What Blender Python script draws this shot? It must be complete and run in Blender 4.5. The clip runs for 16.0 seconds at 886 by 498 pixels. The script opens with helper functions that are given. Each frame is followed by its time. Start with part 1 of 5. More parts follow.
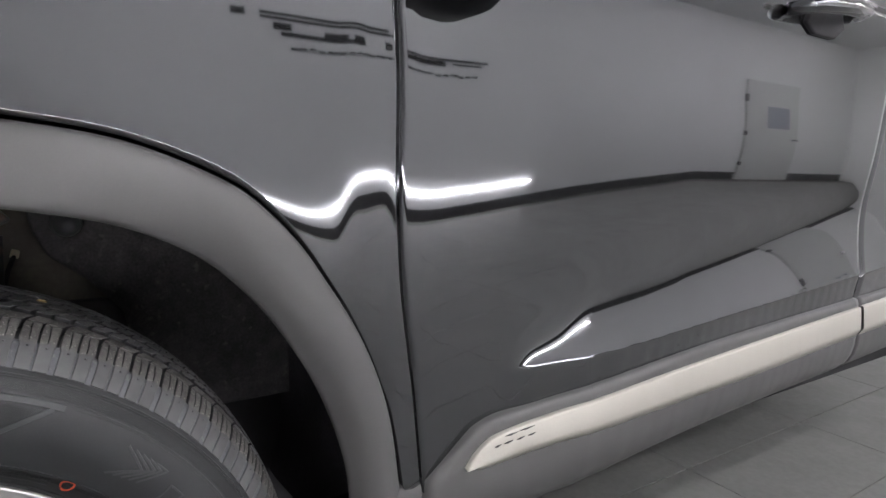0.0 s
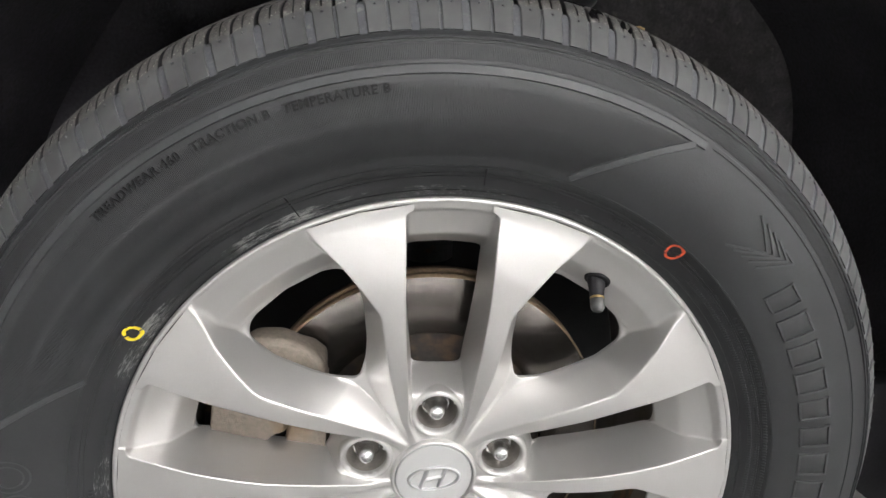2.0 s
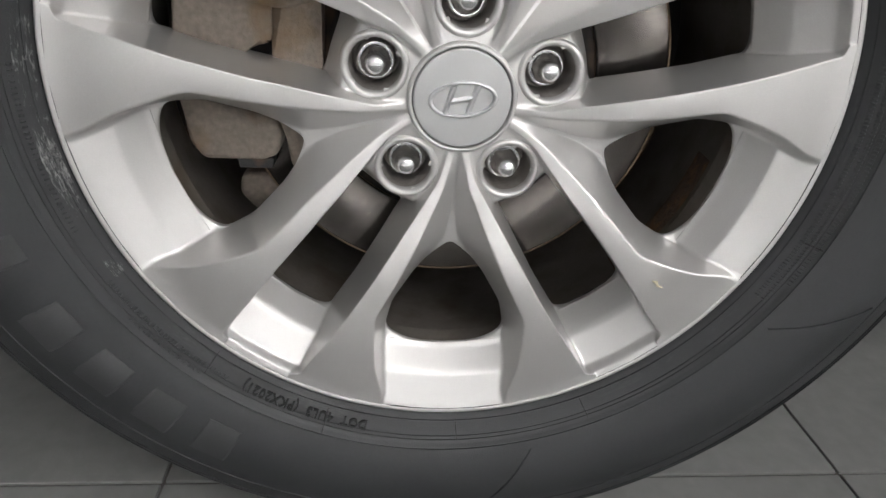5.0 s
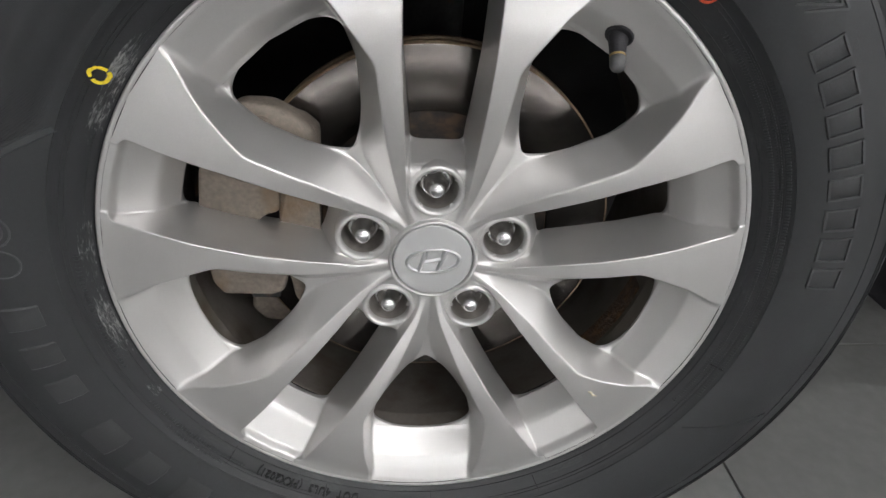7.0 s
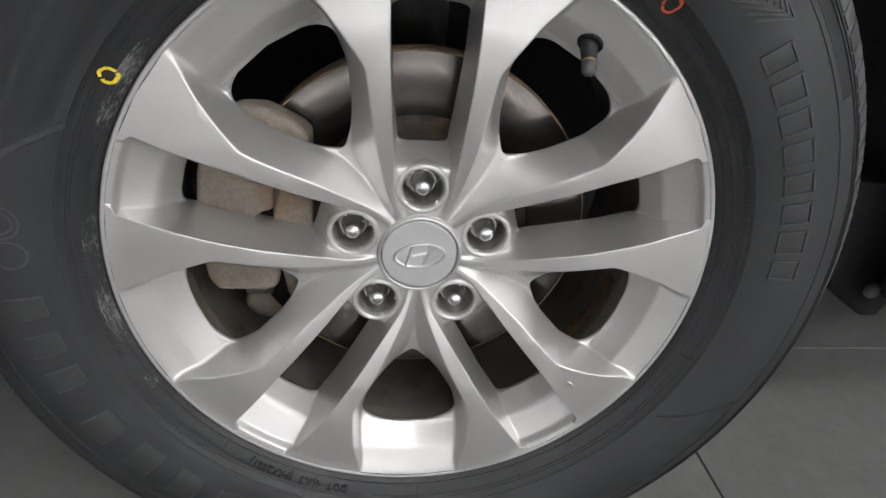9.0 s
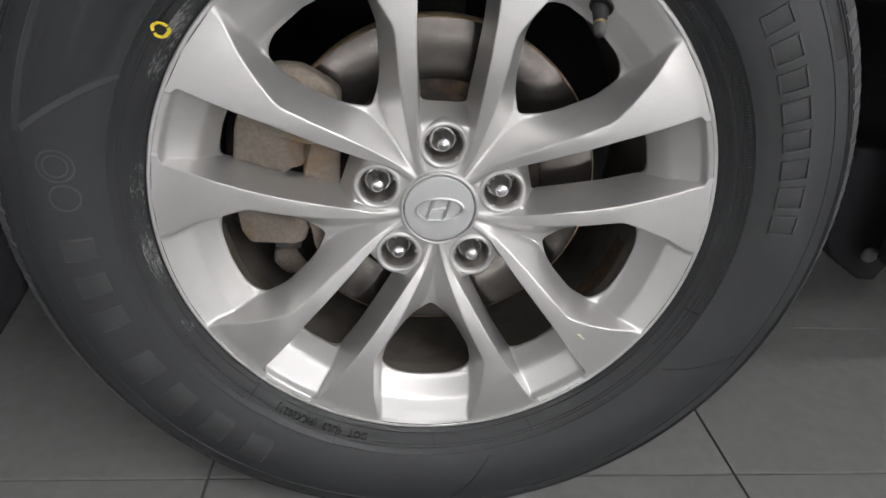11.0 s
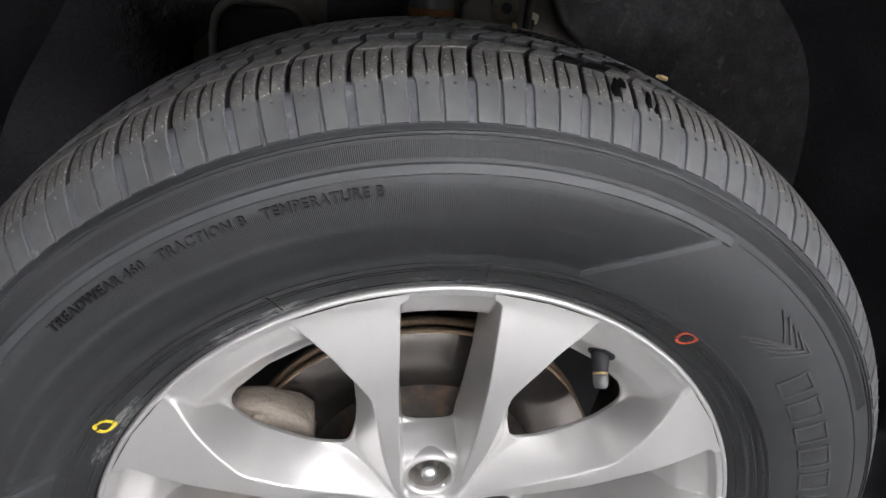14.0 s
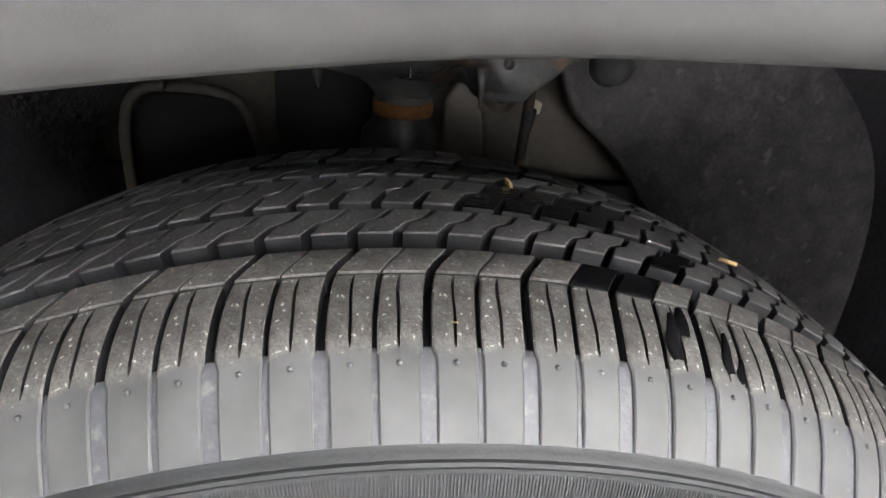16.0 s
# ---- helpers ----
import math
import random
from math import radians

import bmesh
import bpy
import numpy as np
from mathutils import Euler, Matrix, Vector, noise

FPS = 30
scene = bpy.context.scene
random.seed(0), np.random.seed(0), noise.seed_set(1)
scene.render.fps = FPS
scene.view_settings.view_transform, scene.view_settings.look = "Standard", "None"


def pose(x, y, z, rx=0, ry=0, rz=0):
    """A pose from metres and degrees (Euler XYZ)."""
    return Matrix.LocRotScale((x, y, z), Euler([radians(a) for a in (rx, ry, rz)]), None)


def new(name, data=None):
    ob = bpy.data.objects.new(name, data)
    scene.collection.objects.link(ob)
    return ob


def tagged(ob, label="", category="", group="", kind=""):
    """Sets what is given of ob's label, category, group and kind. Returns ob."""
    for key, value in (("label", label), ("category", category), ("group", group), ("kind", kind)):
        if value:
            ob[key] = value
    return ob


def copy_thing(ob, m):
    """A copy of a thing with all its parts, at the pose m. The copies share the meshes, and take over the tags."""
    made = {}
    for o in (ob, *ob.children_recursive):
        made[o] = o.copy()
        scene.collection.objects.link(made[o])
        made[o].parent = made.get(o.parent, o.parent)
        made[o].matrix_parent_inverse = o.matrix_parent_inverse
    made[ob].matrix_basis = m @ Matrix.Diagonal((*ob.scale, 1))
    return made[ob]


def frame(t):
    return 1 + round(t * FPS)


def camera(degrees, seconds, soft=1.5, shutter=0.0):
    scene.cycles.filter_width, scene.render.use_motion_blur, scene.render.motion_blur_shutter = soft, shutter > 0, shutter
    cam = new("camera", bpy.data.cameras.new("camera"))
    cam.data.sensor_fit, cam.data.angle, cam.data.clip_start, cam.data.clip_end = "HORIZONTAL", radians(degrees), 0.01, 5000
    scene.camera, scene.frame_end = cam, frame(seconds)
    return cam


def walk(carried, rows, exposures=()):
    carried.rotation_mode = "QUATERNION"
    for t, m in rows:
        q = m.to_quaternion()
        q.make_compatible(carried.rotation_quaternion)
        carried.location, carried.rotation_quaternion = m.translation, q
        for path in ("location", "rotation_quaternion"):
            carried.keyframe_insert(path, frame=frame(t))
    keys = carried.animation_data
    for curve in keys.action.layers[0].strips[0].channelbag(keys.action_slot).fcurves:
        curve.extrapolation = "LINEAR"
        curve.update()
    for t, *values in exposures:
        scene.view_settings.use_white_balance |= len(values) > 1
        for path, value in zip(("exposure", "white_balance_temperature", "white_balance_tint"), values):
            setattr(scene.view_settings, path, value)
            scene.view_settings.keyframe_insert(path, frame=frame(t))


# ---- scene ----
cam = camera(71.0, 16.0, soft=1.5)
# t, x, y, z, and the turn as Euler degrees
ROWS = [
    (0, 0.1324, -0.6132, 0.8598, 80.87, -2.32, -33.94),
    (0.5, 0.0442, -0.5505, 0.8088, 80.23, -2.98, -25.22),
    (1, -0.0235, -0.4972, 0.7728, 77.41, -3.58, -16.66),
    (1.5, -0.0374, -0.4382, 0.7489, 72.24, -3.33, -7.68),
    (2, -0.0515, -0.4074, 0.6916, 70.95, -3.17, -5.60),
    (2.5, -0.0526, -0.3802, 0.6508, 68.90, -3.42, -5.37),
    (3, -0.0592, -0.3725, 0.6293, 67.02, -3.38, -4.61),
    (3.5, -0.0539, -0.3716, 0.5998, 65.83, -3.32, -3.42),
    (4, -0.0427, -0.3754, 0.5386, 64.80, -3.05, -2.9),
    (4.2, -0.0463, -0.3775, 0.5101, 64.35, -3.12, -3.5),
    (5.2, -0.0440, -0.3800, 0.4500, 61.60, -3.38, -4.0),
    (6.3, -0.0403, -0.3846, 0.5062, 59.46, -3.64, -4.15),
    (6.5, -0.0392, -0.3916, 0.5368, 59.33, -3.57, -3.91),
    (7, -0.0384, -0.4058, 0.6077, 59.35, -3.68, -4.18),
    (7.5, -0.0392, -0.4181, 0.6421, 60.02, -3.77, -4.56),
    (8, -0.0395, -0.4196, 0.6468, 61.33, -3.83, -4.77),
    (8.5, -0.0459, -0.4267, 0.6453, 61.63, -4.06, -5.03),
    (9, -0.0404, -0.4409, 0.6031, 61.45, -4.17, -5.37),
    (9.2, -0.0429, -0.4504, 0.5860, 61.59, -4.15, -5.37),
    (10.2, -0.0490, -0.4790, 0.5500, 61.70, -4.22, -4.9),
    (11.3, -0.0559, -0.4963, 0.6072, 61.85, -4.28, -4.34),
    (11.5, -0.0609, -0.4994, 0.6288, 61.96, -4.29, -4.38),
    (12, -0.0705, -0.4890, 0.6858, 62.11, -4.31, -4.53),
    (12.5, -0.0718, -0.4740, 0.7082, 62.22, -4.31, -4.88),
    (13, -0.0693, -0.4308, 0.7318, 62.51, -4.40, -5.48),
    (13.5, -0.0735, -0.3795, 0.7482, 62.94, -4.41, -5.98),
    (14, -0.0577, -0.3316, 0.7777, 63.03, -4.44, -6.68),
    (14.5, -0.0397, -0.2704, 0.7984, 63.28, -4.42, -7.17),
    (15, -0.0213, -0.2080, 0.8221, 63.53, -4.66, -7.58),
    (15.5, -0.0145, -0.1777, 0.8212, 63.69, -4.77, -7.72),
    (16, -0.0223, -0.1607, 0.8200, 63.73, -4.77, -6.56),
]
EXPOSURES = [(0, -0.34, 6340, 14), (0.6, 0.15, 6480, 11), (1.5, 0.6, 6480, 11), (2.0, 0.16, 6550, 10), (2.5, -0.15, 6650, 10), (3.0, -0.3, 6600, 10), (3.5, -0.42, 6550, 10), (7, -0.5, 6400, 10), (9, -0.48, 6380, 10), (11.5, -0.42, 6380, 11), (12.0, -0.28, 6380, 12),
             (12.5, 0.0, 6280, 11), (13.5, 0.05, 6310, 12), (14.5, 0.68, 6290, 12), (15, 0.97, 6400, 11), (16, 1.22, 6520, 11)]
walk(cam, [(t, pose(*p)) for t, *p in ROWS], EXPOSURES)

# ---------------------------------------------------------------- light
world = bpy.data.worlds.new("world")
scene.world = world
world.use_nodes = True
world.node_tree.nodes["Background"].inputs[0].default_value = (0.5, 0.52, 0.55, 1)
world.node_tree.nodes["Background"].inputs[1].default_value = 0.02
ROOM = (-5.0, 11.0, -4.2, 4.2, 2.8)     # x0, x1, y0, y1, height


# ---------------------------------------------------------------- materials
def material(name, colour, rough=0.5, metal=0.0, coat=0.0, grain=(), bump=(), rough_var=0.0, stain=None):
    """A surface with two scales of variation. grain: (scale, amount) pairs on the colour; bump: (scale, metres) pairs;
    stain: (colour, scale, threshold, softness)."""
    m = bpy.data.materials.new(name)
    m.use_nodes = True
    nt = m.node_tree
    b = nt.nodes["Principled BSDF"]
    b.inputs["Base Color"].default_value = (*colour, 1)
    b.inputs["Roughness"].default_value = rough
    b.inputs["Metallic"].default_value = metal
    b.inputs["Coat Weight"].default_value = coat
    b.inputs["Coat Roughness"].default_value = 0.03
    co = nt.nodes.new("ShaderNodeTexCoord").outputs["Object"]

    def tex(scale, detail=4):
        n = nt.nodes.new("ShaderNodeTexNoise")
        n.inputs["Scale"].default_value, n.inputs["Detail"].default_value = scale, detail
        nt.links.new(co, n.inputs["Vector"])
        return n.outputs["Fac"]

    last = None
    for scale, amount in grain:
        mr = nt.nodes.new("ShaderNodeMapRange")
        mr.inputs["From Min"].default_value, mr.inputs["From Max"].default_value = 0.25, 0.75
        mr.inputs["To Min"].default_value, mr.inputs["To Max"].default_value = 1 - amount, 1 + amount
        nt.links.new(tex(scale), mr.inputs["Value"])
        mul = nt.nodes.new("ShaderNodeVectorMath")
        mul.operation = "SCALE"
        if last is None:
            mul.inputs[0].default_value = colour
        else:
            nt.links.new(last, mul.inputs[0])
        nt.links.new(mr.outputs["Result"], mul.inputs["Scale"])
        last = mul.outputs["Vector"]
    if stain:
        scol, sscale, thr, soft = stain
        mr = nt.nodes.new("ShaderNodeMapRange")
        mr.inputs["From Min"].default_value, mr.inputs["From Max"].default_value = thr - soft, thr + soft
        nt.links.new(tex(sscale, 8), mr.inputs["Value"])
        mix = nt.nodes.new("ShaderNodeMix")
        mix.data_type = "RGBA"
        mix.inputs["A"].default_value = (*colour, 1)
        mix.inputs["B"].default_value = (*scol, 1)
        if last is not None:
            nt.links.new(last, mix.inputs["A"])
        nt.links.new(mr.outputs["Result"], mix.inputs["Factor"])
        last = mix.outputs["Result"]
    if last is not None:
        nt.links.new(last, b.inputs["Base Color"])
    if rough_var:
        mr = nt.nodes.new("ShaderNodeMapRange")
        mr.inputs["From Min"].default_value, mr.inputs["From Max"].default_value = 0.3, 0.7
        mr.inputs["To Min"].default_value, mr.inputs["To Max"].default_value = max(0, rough - rough_var), min(1, rough + rough_var)
        nt.links.new(tex(9.0, 6), mr.inputs["Value"])
        nt.links.new(mr.outputs["Result"], b.inputs["Roughness"])
    normal = None
    for scale, metres in bump:
        bn = nt.nodes.new("ShaderNodeBump")
        bn.inputs["Strength"].default_value, bn.inputs["Distance"].default_value = 1.0, metres
        nt.links.new(tex(scale, 6), bn.inputs["Height"])
        if normal is not None:
            nt.links.new(normal, bn.inputs["Normal"])
        normal = bn.outputs["Normal"]
    if normal is not None:
        nt.links.new(normal, b.inputs["Normal"])
    return m


def glow(name, colour, strength):
    m = bpy.data.materials.new(name)
    m.use_nodes = True
    b = m.node_tree.nodes["Principled BSDF"]
    b.inputs["Base Color"].default_value = (*colour, 1)
    b.inputs["Emission Color"].default_value = (*colour, 1)
    b.inputs["Emission Strength"].default_value = strength
    return m


M_TYRE = material("tyre_rubber", (0.0205, 0.0215, 0.0232), 0.54, grain=((18, 0.12), (420, 0.10)), bump=((900, 0.00012),), rough_var=0.06)
M_TREAD_IN = material("dark_tread_rubber", (0.106, 0.104, 0.105), 0.5, grain=((60, 0.32), (260, 0.2), (900, 0.4)), bump=((1500, 0.0004), (160, 0.0005)), stain=((0.48, 0.46, 0.43), 520, 0.685, 0.02))
M_TREAD = material("tread_rubber", (0.116, 0.110, 0.104), 0.55, grain=((45, 0.42), (260, 0.32), (900, 0.42)), bump=((1500, 0.0004), (160, 0.0005)), stain=((0.52, 0.50, 0.46), 520, 0.665, 0.02))
M_RIM = material("silver_wheel_paint", (0.638, 0.627, 0.617), 0.40, 0.71, 0.52, grain=((6, 0.03), (1600, 0.05)), rough_var=0.04)
M_RIM_IN = material("raw_barrel", (0.17, 0.152, 0.135), 0.55, 0.3, grain=((12, 0.12), (300, 0.08)), rough_var=0.08, stain=((0.11, 0.085, 0.06), 30, 0.60, 0.15))
M_CHROME = material("chrome", (0.84, 0.84, 0.85), 0.27, 1.0, grain=((200, 0.03),))
M_EMBLEM = material("satin_emblem", (0.74, 0.74, 0.75), 0.28, 0.9, grain=((200, 0.04),))
M_PAINT = material("dark_grey_metallic_paint", (0.109, 0.111, 0.119), 0.038, 0.95, 1.0, grain=((3, 0.03), (2500, 0.05)))
M_CLAD = material("grey_textured_plastic", (0.074, 0.0722, 0.0730), 0.48, grain=((7, 0.03), (700, 0.04)), bump=((2600, 0.00002),), rough_var=0.05)
M_PANEL = material("dusty_felt_panel", (0.080, 0.075, 0.078), 0.9, grain=((9, 0.3), (55, 0.35), (260, 0.3)), bump=((120, 0.0008), (900, 0.0005)), stain=((0.16, 0.15, 0.145), 75, 0.66, 0.06))
M_LINER = material("black_felt_liner", (0.059, 0.055, 0.063), 0.85, grain=((9, 0.3), (260, 0.3)), bump=((120, 0.0006), (900, 0.0004)), stain=((0.05, 0.046, 0.04), 60, 0.70, 0.05))
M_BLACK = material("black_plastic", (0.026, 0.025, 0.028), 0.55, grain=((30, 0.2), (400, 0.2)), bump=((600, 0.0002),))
M_FLAP = material("black_rubber_flap", (0.011, 0.010, 0.012), 0.85, grain=((30, 0.2), (300, 0.2)), bump=((400, 0.0002),))
M_MOULD = material("champagne_moulding", (0.46, 0.44, 0.395), 0.38, 0.35, 0.2, grain=((8, 0.04), (900, 0.05)))
M_TILE = material("grey_floor_tile", (0.195, 0.195, 0.190), 0.55, grain=((2.5, 0.10), (60, 0.08)), bump=((80, 0.0004),), rough_var=0.1)
M_GROUT = material("grout", (0.09, 0.085, 0.08), 0.9, grain=((20, 0.2), (200, 0.2)))
M_WALL = material("white_wall_paint", (0.78, 0.785, 0.79), 0.6, grain=((1.2, 0.03), (40, 0.02)), bump=((150, 0.0004),))
M_SKIRT = material("dark_skirting", (0.05, 0.05, 0.052), 0.5, grain=((8, 0.1), (90, 0.1)))
M_CAP = material("hub_cap_paint", (0.54, 0.545, 0.545), 0.32, 0.25, 0.4, grain=((30, 0.03), (2000, 0.05)))
M_WELL = material("bare_nut_well", (0.33, 0.305, 0.28), 0.5, 0.5, grain=((60, 0.15), (500, 0.12)), rough_var=0.08)
M_SEAT = material("dark_cast_metal", (0.40, 0.375, 0.35), 0.55, 0.6, grain=((90, 0.25), (700, 0.2)))
M_VALVECAP = material("grey_valve_cap", (0.085, 0.085, 0.085), 0.45, grain=((200, 0.15), (900, 0.1)))
M_BRASS = material("brass_collar", (0.42, 0.30, 0.13), 0.35, 0.8, grain=((300, 0.15),))
M_SKIRT_FLOOR = material("shoulder_groove_rubber", (0.088, 0.089, 0.099), 0.42, grain=((60, 0.2), (400, 0.15)), bump=((700, 0.0002),), stain=((0.17, 0.17, 0.165), 160, 0.64, 0.06))
M_WET = material("wet_rubber", (0.010, 0.010, 0.011), 0.10, grain=((80, 0.2), (400, 0.1)), bump=((300, 0.0003),))
M_LETTER = material("raised_rubber", (0.007, 0.007, 0.0075), 0.55, grain=((100, 0.1), (600, 0.1)))
M_GROOVE = material("clean_groove_rubber", (0.021, 0.0215, 0.024), 0.5, grain=((60, 0.2), (500, 0.2)), bump=((900, 0.0002),))
M_BAND = material("smooth_band_rubber", (0.040, 0.0415, 0.0440), 0.5, grain=((40, 0.08), (500, 0.08)), bump=((900, 0.00006),))
M_BRAND = material("raised_brand_rubber", (0.046, 0.047, 0.049), 0.55, grain=((60, 0.1), (600, 0.1)), bump=((900, 0.0001),))
M_MODEL = material("flat_model_rubber", (0.031, 0.0315, 0.033), 0.5, grain=((60, 0.1), (600, 0.1)), bump=((900, 0.0001),))
M_PRINT = material("sidewall_print_rubber", (0.017, 0.018, 0.020), 0.5, grain=((100, 0.1), (600, 0.1)))
M_YELLOW = material("yellow_paint_mark", (0.80, 0.62, 0.03), 0.6, grain=((300, 0.15), (900, 0.15)))
M_RED = material("red_paint_mark", (0.72, 0.10, 0.04), 0.6, grain=((300, 0.15), (900, 0.15)))
M_DISC = material("worn_brake_disc", (0.135, 0.122, 0.113), 0.25, 0.88, grain=((14, 0.14), (200, 0.10)))
M_HAT = material("rusty_disc_hat", (0.024, 0.021, 0.019), 0.7, 0.3, grain=((40, 0.25), (300, 0.25)), stain=((0.09, 0.055, 0.035), 50, 0.60, 0.1))
M_EDGE = material("rusty_edge", (0.22, 0.155, 0.10), 0.7, 0.2, grain=((50, 0.3), (400, 0.3)))
M_CAST = material("cast_caliper", (0.225, 0.190, 0.158), 0.72, 0.15, grain=((25, 0.18), (260, 0.20)), bump=((350, 0.0006), (1200, 0.0003)), stain=((0.20, 0.13, 0.07), 22, 0.68, 0.08))
M_SHIELD = material("rusty_dust_shield", (0.115, 0.080, 0.055), 0.75, 0.1, grain=((30, 0.4), (250, 0.3)), bump=((140, 0.0015), (500, 0.0006)), stain=((0.21, 0.115, 0.055), 90, 0.55, 0.10))
M_STEEL = material("painted_suspension_steel", (0.036, 0.036, 0.037), 0.5, 0.2, grain=((30, 0.25), (300, 0.2)), bump=((200, 0.0005),), stain=((0.16, 0.10, 0.06), 45, 0.62, 0.08))
M_BODYIN = material("dusty_inner_body", (0.115, 0.100, 0.082), 0.65, 0.0, grain=((8, 0.25), (120, 0.2)), bump=((90, 0.0006),), stain=((0.07, 0.065, 0.055), 14, 0.56, 0.1))
M_STRUT = material("grey_strut_paint", (0.13, 0.13, 0.132), 0.42, 0.3, grain=((30, 0.2), (300, 0.2)), stain=((0.20, 0.12, 0.07), 60, 0.68, 0.06))
M_RUST = material("orange_rust", (0.34, 0.15, 0.06), 0.8, grain=((60, 0.3), (400, 0.3)))
M_STICKER = material("paper_sticker", (0.75, 0.68, 0.52), 0.7, grain=((120, 0.12), (500, 0.1)))
M_GREEN = material("green_paint_mark", (0.03, 0.42, 0.10), 0.6, grain=((120, 0.12), (500, 0.1)))
M_FAST = material("dark_fastener", (0.07, 0.07, 0.075), 0.28, grain=((60, 0.1), (500, 0.1)))
M_LEAF = material("dry_leaf", (0.60, 0.44, 0.20), 0.7, grain=((200, 0.2), (900, 0.2)))
M_DOORGREY = material("white_door_paint", (0.62, 0.63, 0.62), 0.45, grain=((2, 0.03), (60, 0.02)))
M_PANE = material("frosted_pane", (0.36, 0.38, 0.42), 0.25, grain=((3, 0.05), (50, 0.03)))


def tyre_details(m):
    """Fresh black rubber and pale mounting-soap smears beside the bead."""
    nt = m.node_tree
    b = nt.nodes["Principled BSDF"]
    co = nt.nodes.new("ShaderNodeTexCoord").outputs["Object"]
    sep = nt.nodes.new("ShaderNodeSeparateXYZ")
    nt.links.new(co, sep.inputs[0])

    def math_node(op, a, b2=None):
        n = nt.nodes.new("ShaderNodeMath")
        n.operation = op
        for k, v in enumerate((a, b2)):
            if v is None:
                continue
            if isinstance(v, (int, float)):
                n.inputs[k].default_value = v
            else:
                nt.links.new(v, n.inputs[k])
        return n.outputs[0]

    x, z = sep.outputs["X"], sep.outputs["Z"]
    radius = math_node("SQRT", math_node("ADD", math_node("MULTIPLY", x, x), math_node("MULTIPLY", z, z)))
    angle = math_node("ARCTAN2", z, x)
    # smears: noise stretched along the bead
    comb = nt.nodes.new("ShaderNodeCombineXYZ")
    nt.links.new(math_node("MULTIPLY", angle, 21.0), comb.inputs[0])
    nt.links.new(math_node("MULTIPLY", radius, 520.0), comb.inputs[1])
    noise_tex = nt.nodes.new("ShaderNodeTexNoise")
    noise_tex.inputs["Scale"].default_value, noise_tex.inputs["Detail"].default_value = 1.6, 9.0
    noise_tex.inputs["Roughness"].default_value = 0.76
    noise_tex.inputs["Distortion"].default_value = 0.5
    nt.links.new(comb.outputs[0], noise_tex.inputs["Vector"])
    big = nt.nodes.new("ShaderNodeTexNoise")
    big.inputs["Scale"].default_value = 16.0
    nt.links.new(co, big.inputs["Vector"])
    near_bead = math_node("MULTIPLY", math_node("LESS_THAN", radius, math_node("ADD", 0.2430, math_node("MULTIPLY", big.outputs["Fac"], 0.0075))), math_node("GREATER_THAN", radius, 0.2392))
    upper_left = math_node("GREATER_THAN", math_node("SUBTRACT", z, x), 0.10)
    amount = math_node("ADD", noise_tex.outputs["Fac"], math_node("MULTIPLY", math_node("SUBTRACT", big.outputs["Fac"], 0.5), 0.8))
    mr = nt.nodes.new("ShaderNodeMapRange")
    mr.inputs["From Min"].default_value, mr.inputs["From Max"].default_value = 0.55, 0.70
    nt.links.new(amount, mr.inputs["Value"])
    mask = math_node("MULTIPLY", math_node("MULTIPLY", mr.outputs["Result"], near_bead), math_node("ADD", math_node("MULTIPLY", upper_left, 0.48), 0.04))
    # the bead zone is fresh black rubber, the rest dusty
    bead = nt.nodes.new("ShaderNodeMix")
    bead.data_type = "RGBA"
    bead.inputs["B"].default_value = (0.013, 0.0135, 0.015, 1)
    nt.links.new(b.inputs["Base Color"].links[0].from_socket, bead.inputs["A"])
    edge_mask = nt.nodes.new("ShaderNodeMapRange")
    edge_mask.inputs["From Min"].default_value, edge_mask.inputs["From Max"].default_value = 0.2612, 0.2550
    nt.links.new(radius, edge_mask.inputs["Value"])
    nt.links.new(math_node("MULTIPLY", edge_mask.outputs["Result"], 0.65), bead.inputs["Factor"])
    mix = nt.nodes.new("ShaderNodeMix")
    mix.data_type = "RGBA"
    mix.inputs["B"].default_value = (0.42, 0.42, 0.41, 1)
    nt.links.new(bead.outputs["Result"], mix.inputs["A"])
    nt.links.new(mask, mix.inputs["Factor"])
    nt.links.new(mix.outputs["Result"], b.inputs["Base Color"])


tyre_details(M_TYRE)


